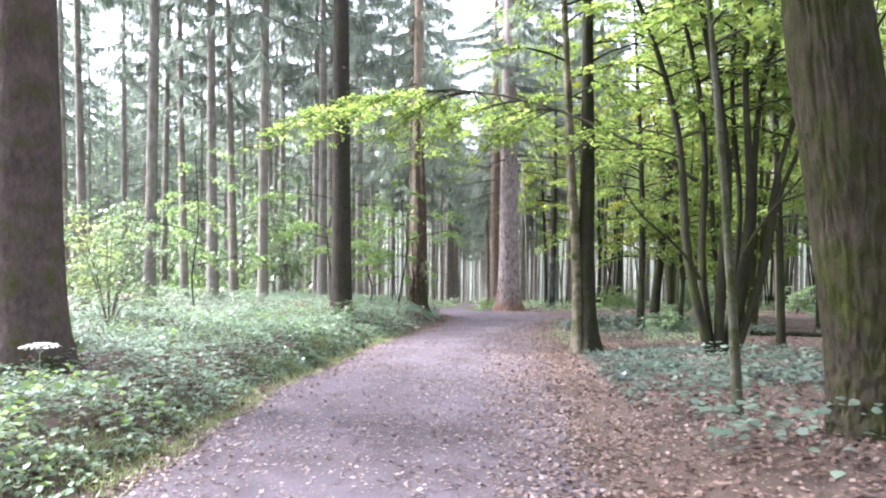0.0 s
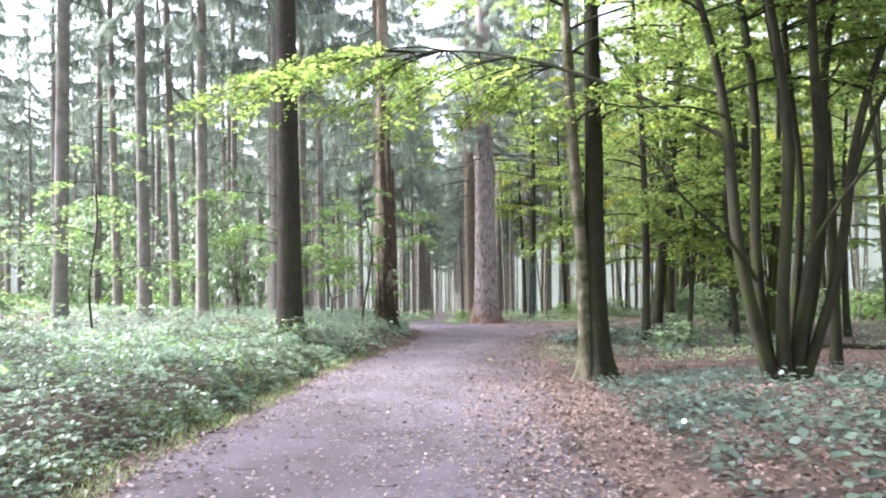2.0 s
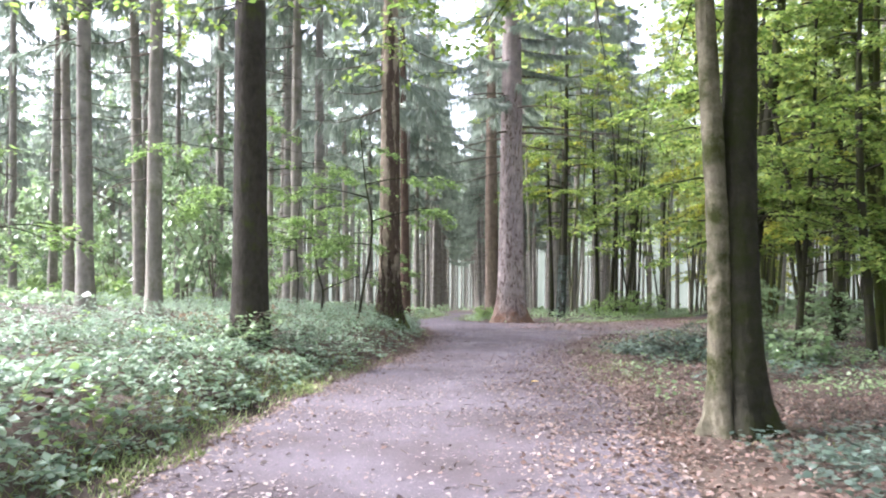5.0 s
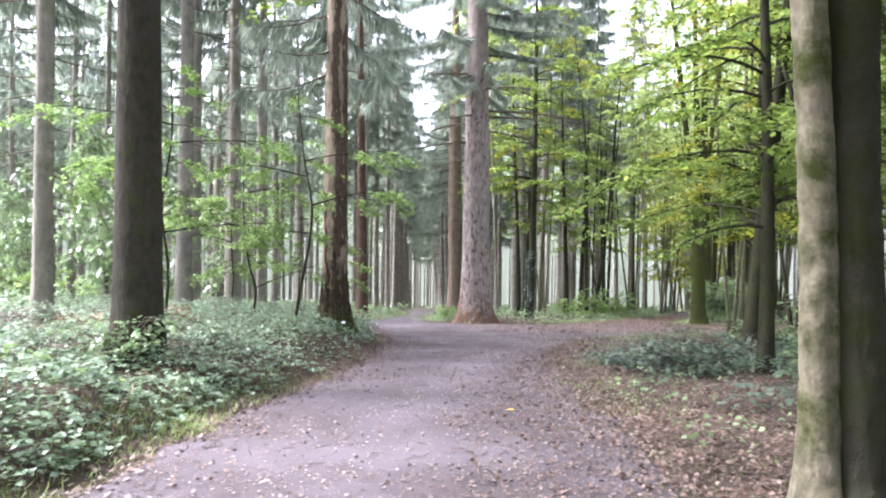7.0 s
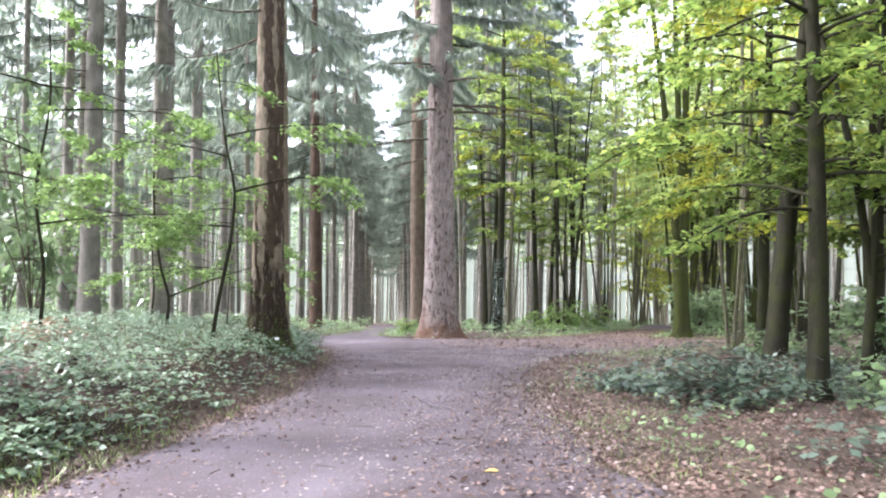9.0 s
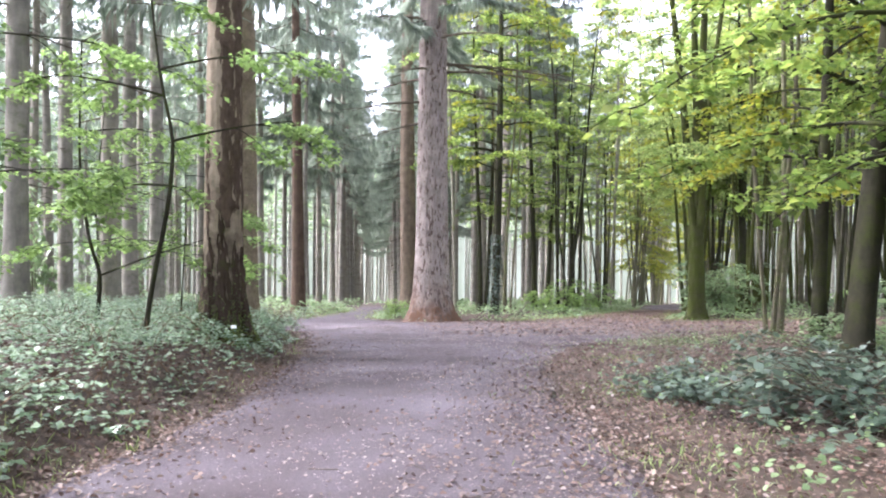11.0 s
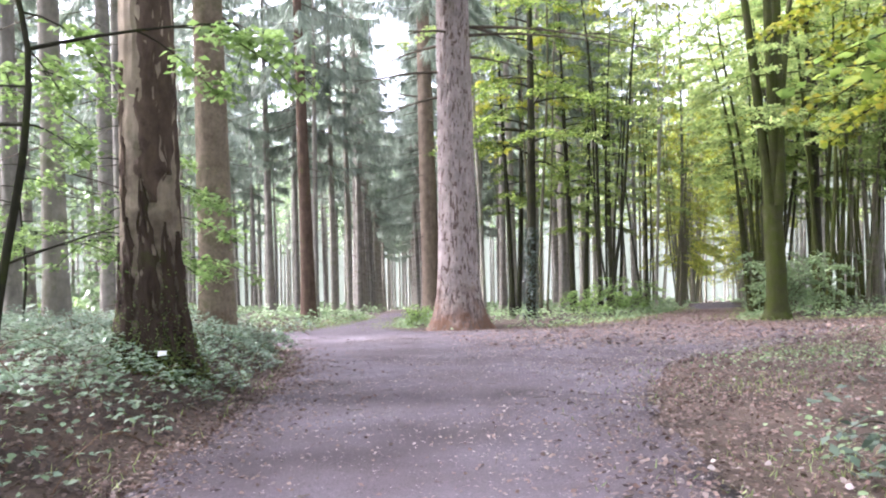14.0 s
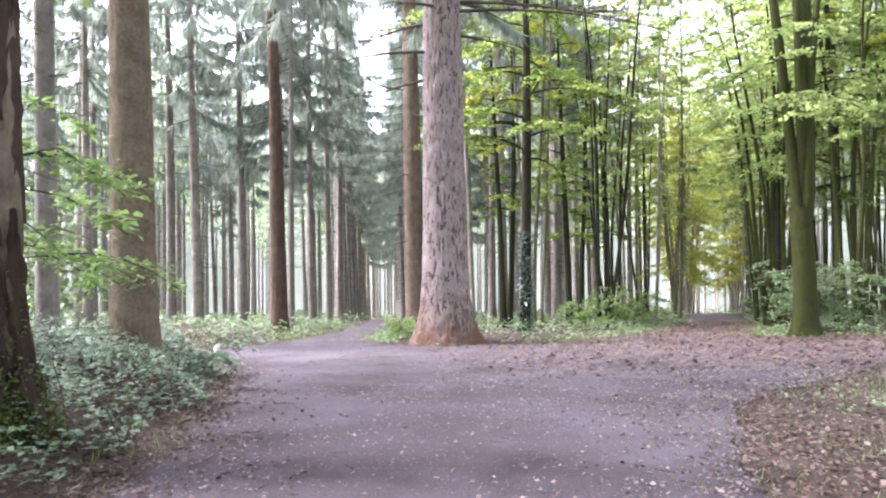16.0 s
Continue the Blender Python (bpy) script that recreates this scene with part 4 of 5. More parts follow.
# broadleaved wood on the right and along the right-hand path
wood = [(3.5, 5.9), (3.25, 16.2), (5.3, 13.4), (7.75, 25.7), (6.38, 22.6), (8.2, 24.1), (9.3, 28.6), (11.2, 27.7), (9.1, 22.9), (8, 16.5), (12.9, 23.9), (13.5, 41), (18.9, 47), (7.4, 47.6), (10.7, 53), (13, 58.5), (15.6, 61.6), (7.9, 53.6), (8.7, 56)]
stock = [broadleaf(60 + 6 * k, -60, 0.19, 19, "slender beech in the shady wood", M_BEECH_MID if k in (0, 2) else M_BEECH_HAZED, M_YELLOWLEAF if k == 2 else M_WOODLEAF, crown_from=(6.2, 8.0, 6.8, 7.4)[k], limbs=34, reach=3.6, size=0.2, density=16, high=0.7, twigs=False,
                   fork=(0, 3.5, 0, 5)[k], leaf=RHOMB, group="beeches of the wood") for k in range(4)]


def coppice(x, y, stems, h, label, material, leaf_material, spread=1.6, low=7, sprays=10):
    """Several thin stems that rise and part from one stool."""
    tree = thing("coppiced_beech_tree", x, y, float(height(x, y)) - 0.06, label, "tree", "beeches of the wood")
    tw, leaves = Build(), []
    for k in range(stems):
        a = 6.283 * (k + rng.uniform(-0.3, 0.3)) / stems
        top, hh, d = spread * rng.uniform(0.5, 1.2), h * rng.uniform(0.8, 1.05), rng.uniform(0.09, 0.16)
        t = np.linspace(0, 1, 15)
        out = 0.16 + top * t ** 1.2
        line = np.stack([np.cos(a) * out + 0.12 * np.sin(6 * t + 2 * k), np.sin(a) * out + 0.12 * np.sin(5 * t + k), hh * t], 1)
        b = Build()
        b.tube(line, 0.5 * d * (1.03 - t) ** 0.7 + 0.1 * d * np.exp(-line[:, 2] / 0.25) + 0.006, 8, 0.05)
        part("stem", b.mesh("stem", material), tree)
        for j in range(sprays):
            i = rng.integers(low, 15)
            spray(tw, leaves, line[i], a + rng.normal(0, 1.1), rng.uniform(0.9, 2.6), rng.uniform(0.1, 0.5), 0.17, 22, radius=0.014, twigs=False)
    tagged(part("twigwork", tw.mesh("twigwork", material), tree), kind="stuff")
    part("crown", leaf_mesh("crown", np.concatenate(leaves), leaf_material), tree, "bright layered green leaves")
    return tree


clumps = [coppice(60 + 6 * k, -70, (4, 3, 5)[k], (15, 16, 14)[k], "coppiced beech with several thin dark stems", (M_BEECH, M_BEECH_MID, M_BEECH_GREEN)[k], (M_WOODLEAF, M_YELLOWLEAF, M_WOODLEAF)[k], sprays=(10, 10, 17)[k]) for k in range(3)]
clumps.append(coppice(78, -70, 3, 13, "leafy coppiced beech bright with yellowing leaves", M_BEECH_MID, M_YELLOWLEAF, low=3, sprays=16))


def beech(x, y, d, kind=None, tall=1.0):
    c = copy_thing(stock[rng.integers(4) if kind is None else kind], pose(x, y, float(height(x, y)) - 0.06, rng.uniform(-3, 3), rng.uniform(-3, 3), rng.uniform(0, 360)))
    c.scale = (rng.uniform(0.9, 1.1) * d / 0.24, rng.uniform(0.9, 1.1) * d / 0.24, tall * rng.uniform(0.95, 1.3))
    wood.append((x, y))


for x, y, d in ((23.4, 51.5, 0.26), (21.2, 50.6, 0.36), (25.8, 52.8, 0.4), (17.4, 64, 0.25), (19.5, 67, 0.22), (21.5, 71, 0.25), (23.5, 74.5, 0.25), (22.8, 56.5, 0.3), (25, 61, 0.28),
                (27.5, 65, 0.26), (30, 69.5, 0.3), (15.2, 66, 0.25), (6.3, 51.8, 0.24), (16.6, 57.5, 0.24), (38, 97, 0.25), (41, 101, 0.25), (35, 99, 0.25), (43, 96, 0.25), (33, 95, 0.25), (11.3, 17.6, 0.2), (14.2, 19.6, 0.24), (16.4, 25, 0.22), (14.6, 30.4, 0.26), (18.2, 31.4, 0.24), (21.5, 27, 0.25),
                # the first four stand unseen, added to shade the litter floor
                (8.4, 4.2, 0.3), (9.8, 8.2, 0.28), (11.4, 3.4, 0.3), (7.6, 0.4, 0.3), (13.2, 13.2, 0.22), (17.6, 20, 0.25), (19.5, 36.5, 0.24), (23, 34.5, 0.24), (10.9, 12.4, 0.2)):
    beech(x, y, d)
for x, y, k in ((8.9, 51.6, 1), (11.9, 51.8, 0), (14.3, 57.6, 0), (17.5, 44.5, 2), (22, 49.8, 2), (19.8, 53.4, 2), (27, 55, 2), (24, 58.5, 2), (29, 62, 2), (28, 52, 0), (31, 58, 2), (26.5, 47, 2), (29.5, 49, 1), (34, 63, 0), (17.6, 61.5, 0), (16.2, 46.6, 2), (18.3, 49.4, 0), (20.4, 46.4, 1), (21.4, 53.6, 0), (23.2, 47.8, 2), (10.4, 31.6, 1),
                (13.8, 34.2, 0), (17, 27.5, 2), (12.2, 20.8, 0), (15.4, 16.2, 1), (10.6, 24.6, 2), (20, 41.2, 0), (24.5, 43.6, 1)):
    c = copy_thing(clumps[k], pose(x, y, float(height(x, y)) - 0.06, 0, 0, rng.uniform(0, 360)))
    c.scale = (rng.uniform(0.9, 1.15),) * 2 + (rng.uniform(0.9, 1.15),)
    wood.append((x, y))
for k in range(9):
    for side in (-1, 1):
        y = 66 + 5 * k + rng.uniform(-1, 1)
        x = 18.2 + 0.52 * (y - 54) + side * rng.uniform(2.6, 3.4)
        c = copy_thing(clumps[3], pose(x, y, float(height(x, y)) - 0.06, 0, 0, rng.uniform(0, 360)))
        c.scale = (rng.uniform(1.0, 1.3),) * 2 + (rng.uniform(1.0, 1.4),)
        wood.append((x, y))
for k in range(13):
    for side in (-1, 1):
        y = 57 + 4.6 * k + rng.uniform(-0.6, 0.6)
        x = 18.2 + 0.52 * (y - 54) + side * rng.uniform(2.2, 3.0)
        if free(x, y, 1.6, wood):
            beech(x, y, rng.uniform(0.24, 0.32), 2 if k % 2 else 3, 1.3)
# beeches behind the start, unseen, added as shade for the path
for k in range(6):
    beech(rng.uniform(4.5, 9), -3 - 3.2 * k, rng.uniform(0.2, 0.4))
    beech(rng.uniform(-8, -4.5), -4 - 3.2 * k, rng.uniform(0.2, 0.4))
tries = 0
while len(wood) < 128 and tries < 20000:
    tries += 1
    x, y = rng.uniform(7, 62), rng.uniform(2, 105)
    if x < 0.24 * y - 2 or x > 0.85 * y + 2 or float(off_path(x, y)) < 1.6 or not free(x, y, 2.3 + 0.012 * y, wood):
        continue
    if y < 31 and x < 10:
        continue
    beech(x, y, rng.uniform(0.16, 0.34))
for m in stock + clumps:
    m.location = (20 + 5 * (stock + clumps).index(m), -12, 0)
    m.location.z = float(height(m.location.x, m.location.y)) - 0.06


# ---- undergrowth, litter and small things ----
def stuff(name, verts, material, label, category):
    return tagged(new(name, leaf_mesh(name, verts, material)), label, category, kind="stuff")


def sample(n, x0, x1, y0, y1, keep):
    """Random places in a rectangle where keep(x, y, off) gives a share above a random number."""
    x, y = rng.uniform(x0, x1, n), rng.uniform(y0, y1, n)
    ok = keep(x, y, off_path(x, y)) > rng.random(n)
    return x[ok], y[ok]


def on_left(x, y):
    return x < np.interp(y, [-16, 20, 40, 60, 110], [-0.5, 1, 2, 3, 10])


def trefoils(x, y, z, size):
    """Bramble leaves: three leaflets from one stalk."""
    h = rng.uniform(0, 6.283, len(x))
    tilt, roll = rng.normal(0.0, 0.3, len(x)), rng.normal(0, 0.3, len(x))
    p = np.stack([x, y, z], 1)
    return np.concatenate([leaf_arrays(RHOMB, p, h + a, tilt + rng.normal(0, 0.12, len(x)), roll, size * s) for a, s in ((0, 1.1), (1.5, 0.9), (-1.5, 0.9))])


def mound(x, y, d):
    """Height of the bramble cover."""
    return ramp01((d - 0.2) / 0.8) * ((0.26 + 0.12 * ramp01((y - 8) / 4)) * (1 - 0.6 * np.exp(-((x + 2.6) ** 2 + (y - 20.3) ** 2) / 2.2) - 0.75 * np.exp(-((x + 0.75) ** 2 + (y - 27.7) ** 2) / 1.5) - 0.5 * np.exp(-((x + 4.6) ** 2 + (y - 7.9) ** 2) / 1.2)) + 0.19 * wave(x, y, 0.9, 1.0) + 0.12 * wave(x, y, 2.6))


def build_brambles():
    near = lambda x, y, d: on_left(x, y) * (d > 0.3) * np.clip(1.25 - d / 7.5, 0.15, 1) * np.clip((44 - y) / 6, 0, 1) * (0.85 + 0.4 * wave(x, y, 1.6)) * (1 - 0.75 * np.exp(-((y - 25.3) / 3.3) ** 4) * (d < 0.9)) * np.clip((x + 14) / 4, 0, 1) * np.clip((y + 9) / 5, 0, 1)
    x, y = sample(180000, -14, 1, -9, 44, near)
    d = off_path(x, y)
    z = height(x, y) + 0.03 + mound(x, y, d) * rng.random(len(x)) ** 0.4
    stuff("brambles", trefoils(x, y, z, np.interp(y, [3, 10, 14, 20, 24], [0.75, 0.75, 0.95, 0.9, 0.7]) * rng.uniform(0.055, 0.115, len(x))), M_BRAMBLE, "dense green bramble thicket covering the bank", "bramble")
    far = lambda x, y, d: on_left(x, y) * (d > 0.3) * (0.6 + 0.5 * wave(x, y, 0.7)) * np.clip(1.3 - np.hypot(x, y - 10) / 90, 0.2, 1)
    x, y = sample(50000, -45, 4, -12, 85, lambda x, y, d: far(x, y, d) * ((x < -8) | (y > 38)) * np.clip((y + 12) / 8, 0, 1))
    z = height(x, y) + 0.05 + 0.55 * rng.random(len(x)) ** 0.6 * (0.8 + 0.6 * wave(x, y, 0.5, 3))
    stuff("forest_herbs", scatter(RHOMB, np.stack([x, y, z], 1), rng.uniform(0.14, 0.3, len(x)), (-0.5, 0.5), 0.5), M_PALEPLANT, "pale green herbs carpeting the spruce stand", "plants")
    x, y = sample(26000, -12, 0, -2, 40, lambda x, y, d: on_left(x, y) * (d > 0.1) * (d < 7) * ((wave(x, y, 1.3, 5.0) > 0.1) | ((y < 9) & (d < 2)) | ((y > 22) & (y < 28))))
    d = off_path(x, y)
    z = height(x, y) + 0.02 + 0.7 * mound(x, y, d) * rng.random(len(x)) ** 2
    stuff("withered_brambles", scatter(OVAL, np.stack([x, y, z], 1), rng.uniform(0.03, 0.085, len(x)), (-0.9, 0.6), 0.7), M_BROWNLEAF, "withered brown leaves among the brambles", "dead leaves")
    x, y = sample(14000, -9, 0.5, 3, 21, lambda x, y, d: on_left(x, y) * (d > 0.4) * (d < 4.5) * (wave(x, y, 1.1, 2.4) > 0.35))
    z = height(x, y) + 0.06 + 1.1 * mound(x, y, off_path(x, y)) * rng.random(len(x)) ** 0.5
    stuff("fresh_brambles", scatter(OVAL, np.stack([x, y, z], 1), rng.uniform(0.05, 0.11, len(x)), (-0.4, 0.5), 0.4), M_MAPLELEAF, "bright green young shoots among the brambles", "bramble")
    x, y = sample(22000, -4.5, 1.5, 20, 36, lambda x, y, d: on_left(x, y) * (d > 0.55) * (d < 2.2) * np.clip(0.4 + 0.6 * wave(x, y, 2.2, 1.4), 0, 1))
    z = height(x, y) + 0.03 + 0.16 * rng.random(len(x))
    stuff("bank_herbs", scatter(OVAL, np.stack([x, y, z], 1), rng.uniform(0.035, 0.075, len(x)), (-0.5, 0.5), 0.5), M_BRAMBLE, "small green herbs on the earthy bank", "plants")
    b = Build()
    x, y = sample(800, -10, 0.5, 2, 36, lambda x, y, d: on_left(x, y) * (d > 0.3) * (d < 4))
    for px, py in zip(x, y):
        a, ln, h0 = rng.uniform(0, 6.28), rng.uniform(0.3, 0.9), float(mound(px, py, 1.2)) + 0.1
        q = np.linspace(0, 1, 5)
        b.tube(np.array([px, py, float(height(px, py))]) + np.stack([np.cos(a) * ln * q, np.sin(a) * ln * q, 4 * h0 * q * (1 - 0.75 * q) * 0.8], 1), 0.004 + 0 * q, 3)
    tagged(new("bramble_canes", b.mesh("bramble_canes", bark("cane_bark", (0.06, 0.038, 0.022), (0.13, 0.085, 0.05)))), "thin arching reddish-brown bramble canes", "bramble", kind="stuff")


def build_right_plants():
    x, y = sample(30000, 1.8, 9, 7.5, 16.5, lambda x, y, d: (d > 0.75) * np.clip(0.55 - 0.03 * (x - 3.6) ** 2 + 0.75 * wave(x, y, 1.1, 2), 0, 1) * (y < 15.9 - 0.12 * (x - 3)) * ramp01((9 - x) / 3.5) * ramp01((y - 7.5) / 2.5))
    z = height(x, y) + 0.02 + 0.13 * rng.random(len(x))
    stuff("ivy_carpet", scatter(OVAL, np.stack([x, y, z], 1), rng.uniform(0.045, 0.085, len(x)), (-0.35, 0.35), 0.3), M_IVY, "blue-green ivy carpet on the wood's floor", "ivy")
    x, y = sample(13000, 1.6, 10, 1.0, 12.5, lambda x, y, d: (d > 0.9) * np.clip(0.3 + 0.9 * wave(x, y, 1.4, 0.5), 0, 1) * ramp01((10 - x) / 4) * ramp01((y - 1) / 2.5) * ramp01((12.5 - y) / 2))
    z = height(x, y) + 0.06 + 0.3 * rng.random(len(x)) ** 0.6
    stuff("broad_leaved_herbs", scatter(OVAL, np.stack([x, y, z], 1), rng.uniform(0.05, 0.12, len(x)), (-0.3, 0.3), 0.3), M_HERB, "broad pale green herbs beside the oak", "plants")
    x, y = sample(9000, 4.2, 10, 19.5, 27, lambda x, y, d: (d > 1.0) * np.clip(0.3 + 0.8 * wave(x, y, 1.2, 3.3), 0, 1) * np.clip((27 - y) / 3, 0, 1))
    z = height(x, y) + 0.05 + 0.34 * rng.random(len(x)) * (0.6 + 0.4 * wave(x, y, 1.7))
    stuff("tall_herbs", scatter(RHOMB, np.stack([x, y, z], 1), rng.uniform(0.06, 0.14, len(x)), (-0.3, 0.4), 0.3), M_HERB, "knee-high pale green herbs under slim beeches", "plants")
    x, y = sample(42000, 3, 17, 17.5, 33, lambda x, y, d: ~on_left(x, y) * (d > 0.4) * np.clip(0.0 + 0.7 * wave(x, y, 0.8, 4.0) + 0.25 * np.exp(-((x - 6.5) / 1.6) ** 2), 0, 0.6))
    z = height(x, y) + 0.03 + 0.22 * rng.random(len(x)) ** 0.7
    stuff("low_herbs", scatter(OVAL, np.stack([x, y, z], 1), np.interp(y, [18, 28], [1, 0.6]) * rng.uniform(0.04, 0.085, len(x)), (-0.5, 0.6), 0.5), M_PALEPLANT, "low green herbs and seedlings under the beeches", "plants")
    x, y = sample(60000, 2, 60, 28, 95, lambda x, y, d: ~on_left(x, y) * (d > 0.25) * np.clip(0.5 + 0.7 * wave(x, y, 0.5, 4.0), 0.1, 1) * np.clip(1.2 - y / 130, 0.3, 1))
    z = height(x, y) + 0.05 + 0.4 * rng.random(len(x)) ** 0.8 * ramp01((off_path(x, y)) / 1.5)
    x2, y2 = sample(34000, -4, 24, 41, 66, lambda x, y, d: (d > 0.15) * np.exp(-np.maximum(d - 0.3, 0) / 2.2) * np.clip(0.75 + 0.5 * wave(x, y, 0.9, 1.5), 0, 1) * ((x - 4) ** 2 + (y - 42.7) ** 2 > 2.6))
    z2 = height(x2, y2) + 0.03 + 0.3 * rng.random(len(x2)) ** 0.8 * ramp01(off_path(x2, y2) / 1.2)
    stuff("fork_herbs", scatter(OVAL, np.stack([x2, y2, z2], 1), rng.uniform(0.07, 0.15, len(x2)), (-0.4, 0.6), 0.4), M_PALEPLANT, "low fresh green herbs round the path's fork", "plants")
    stuff("wood_floor_plants", scatter(RHOMB, np.stack([x, y, z], 1), np.interp(y, [28, 34, 45, 95], [0.045, 0.07, 0.16, 0.26]) * rng.uniform(0.6, 1.1, len(x)), (-0.5, 0.5), 0.5), M_PALEPLANT, "pale green plants along the far wood's edge", "plants")


def build_grass():
    def tufts(n, x0, x1, y0, y1, keep, lo, hi):
        x, y = sample(n, x0, x1, y0, y1, keep)
        return leaf_arrays(BLADE, np.stack([x, y, height(x, y)], 1), rng.uniform(0, 6.28, len(x)), rng.uniform(0.15, 1.2, len(x)), rng.normal(0, 0.5, len(x)), rng.uniform(lo, hi, len(x)))
    v = [tufts(230000, -4, 1.5, 3, 40, lambda x, y, d: on_left(x, y) * (d > 0.0) * np.exp(-((d - 0.35) / 0.55) ** 2) * (0.65 + 0.5 * wave(x, y, 1.3, 3)) * np.clip((23 - y) / 3, 0.1, 1), 0.04, 0.11),
         tufts(60000, 2, 12, 15, 35, lambda x, y, d: ~on_left(x, y) * np.exp(-((d - 0.7) / 0.9) ** 2) * np.clip(0.35 + 0.9 * wave(x, y, 1.1, 6), 0, 1) * np.clip((y - 14) / 8, 0.3, 1) * np.clip((36 - y) / 4, 0, 1), 0.03, 0.085),
         tufts(30000, -5, 20, 40, 62, lambda x, y, d: np.exp(-((d - 0.6) / 0.9) ** 2) * ((x - 4) ** 2 + (y - 42) ** 2 > 7), 0.06, 0.17)]
    stuff("verge_grass", np.concatenate(v), M_GRASS, "yellow-green grass tufts along the path's verge", "grass")


def build_litter():
    x, y = sample(260000, -3, 9, -3, 46, lambda x, y, d: (d < 0.1) * np.clip(0.7 + 0.3 * wave(x, y, 0.9) + 0.5 * np.exp(d / 0.35) + 0.12 * x - 0.024 * y, 0.05, 1))
    p = np.stack([x, y, height(x, y) + 0.016 + 0.008 * rng.random(len(x))], 1)
    stuff("path_leaves", scatter(RHOMB, p, np.interp(y, [14, 24], [1, 0.7]) * (0.016 + 0.05 * rng.random(len(x)) ** 1.6), (-0.2, 0.4), 0.35), M_PATHLEAF, "small bleached dry leaves scattered on the path", "fallen leaves")
    x, y = sample(330000, -4, 14, -3, 36, lambda x, y, d: np.where(on_left(x, y), np.where(y < 21, 0.45, 0.8) * np.exp(-np.abs(d) / 0.35), np.where(d < 0, np.clip((31 - y) / 9, 0.2, 0.8) * np.exp(d / np.clip((34 - y) / 12, 0.35, 1.0)), np.clip(1.0 - d / 11, 0, 1) * np.clip(0.85 + 0.35 * wave(x, y, 0.8), 0.25, 1))))
    p = np.stack([x, y, height(x, y) + 0.014 + 0.03 * rng.random(len(x)) ** 2], 1)
    stuff("leaf_litter", scatter(RHOMB, p, np.interp(y, [16, 26], [1, 0.78]) * rng.uniform(0.028, 0.07, len(x)), (-0.35, 0.45), 0.5), M_LITTER, "reddish-brown leaf litter under the beeches", "fallen leaves")
    x, y = sample(6000, 2.6, 12, 20, 36, lambda x, y, d: ~on_left(x, y) * (d > -0.6) * np.clip(0.9 - d / 4, 0, 1) * np.clip(0.5 + 0.5 * wave(x, y, 1.4, 2), 0.1, 1))
    p = np.stack([x, y, height(x, y) + 0.03 + 0.04 * rng.random(len(x))], 1)
    stuff("pale_leaves", scatter(OVAL, p, rng.uniform(0.025, 0.06, len(x)), (-0.3, 0.5), 0.5), M_PATHLEAF, "large pale curled leaves among thin grass", "fallen leaves")
    x, y = sample(60000, 3, 26, 33, 56, lambda x, y, d: (d < 1.2) * np.clip(0.12 + 0.075 * (x - 3), 0, 0.95) * np.exp(-np.maximum(d, 0) / 0.6))
    p = np.stack([x, y, height(x, y) + 0.016 + 0.01 * rng.random(len(x))], 1)
    stuff("crossing_leaves", scatter(OVAL, p, rng.uniform(0.05, 0.11, len(x)), (-0.2, 0.3), 0.3), M_LITTER, "reddish leaves strewn over the crossing", "fallen leaves")
    x, y = sample(90000, -4, 12, 18, 46, lambda x, y, d: np.where(on_left(x, y), np.exp(-(np.maximum(d, 0) / 1.3) ** 2), np.exp(-np.maximum(d, 0) / 0.5)) * np.exp(np.minimum(d, 0) / 0.35))
    p = np.stack([x, y, height(x, y) + 0.014 + 0.015 * rng.random(len(x)) ** 2], 1)
    # thick brown litter on the left bank; its darkness also stands for shade
    x2, y2 = sample(50000, -5, 1, 20, 33, lambda x, y, d: on_left(x, y) * (d > -0.1) * np.clip(1.3 - d / 2.2, 0, 1))
    p = np.concatenate([p, np.stack([x2, y2, height(x2, y2) + 0.014 + 0.03 * rng.random(len(x2)) ** 2], 1)])
    big = np.concatenate([rng.uniform(0.018, 0.05, len(x)), rng.uniform(0.018, 0.045, len(x2))])
    stuff("needle_litter", scatter(RHOMB, p, big, (-0.4, 0.5), 0.5), M_BROWNLEAF, "fine reddish-brown litter along the path's edges", "fallen leaves")
    b = Build()
    x, y = sample(700, -2.4, 9, 0, 42, lambda x, y, d: d < 0.6)
    for px, py in zip(x, y):
        a, ln = rng.uniform(0, 6.28), rng.uniform(0.05, 0.22)
        q = np.array([-0.5, 0.0, 0.5])
        b.tube(np.stack([px + np.cos(a) * ln * q, py + np.sin(a) * ln * q + 0.01 * np.abs(q), float(height(px, py)) + 0.018 + 0 * q], 1), 0.003 + 0 * q, 4)
    tagged(new("fallen_twigs", b.mesh("fallen_twigs", M_TWIG)), "small broken twigs lying on the path", "twigs", kind="stuff")


def fallen_branch(x, y, ln, r, turn, label):
    b = Build()
    q = np.linspace(0, 1, 9)
    z = np.array([float(height(x + ln * (k - 0.5) * math.cos(math.radians(turn)), y + ln * (k - 0.5) * math.sin(math.radians(turn)))) for k in q])
    b.tube(np.stack([ln * (q - 0.5), 0.04 * ln * np.sin(5 * q), z - z[4] + r * 0.8], 1), r * (1.1 - 0.6 * q), 8, 0.06)
    b.tube(np.stack([ln * (0.1 + 0.2 * q), 0.25 * ln * q, r + 0.03 * ln * q + z[4] - z[4]], 1), 0.5 * r * (1.1 - q) + 0.002, 6)
    ob = tagged(new("fallen_branch", b.mesh("fallen_branch", M_DARKSTEM)), label, "branch")
    ob.matrix_basis = pose(x, y, z[4], 0, 0, turn)


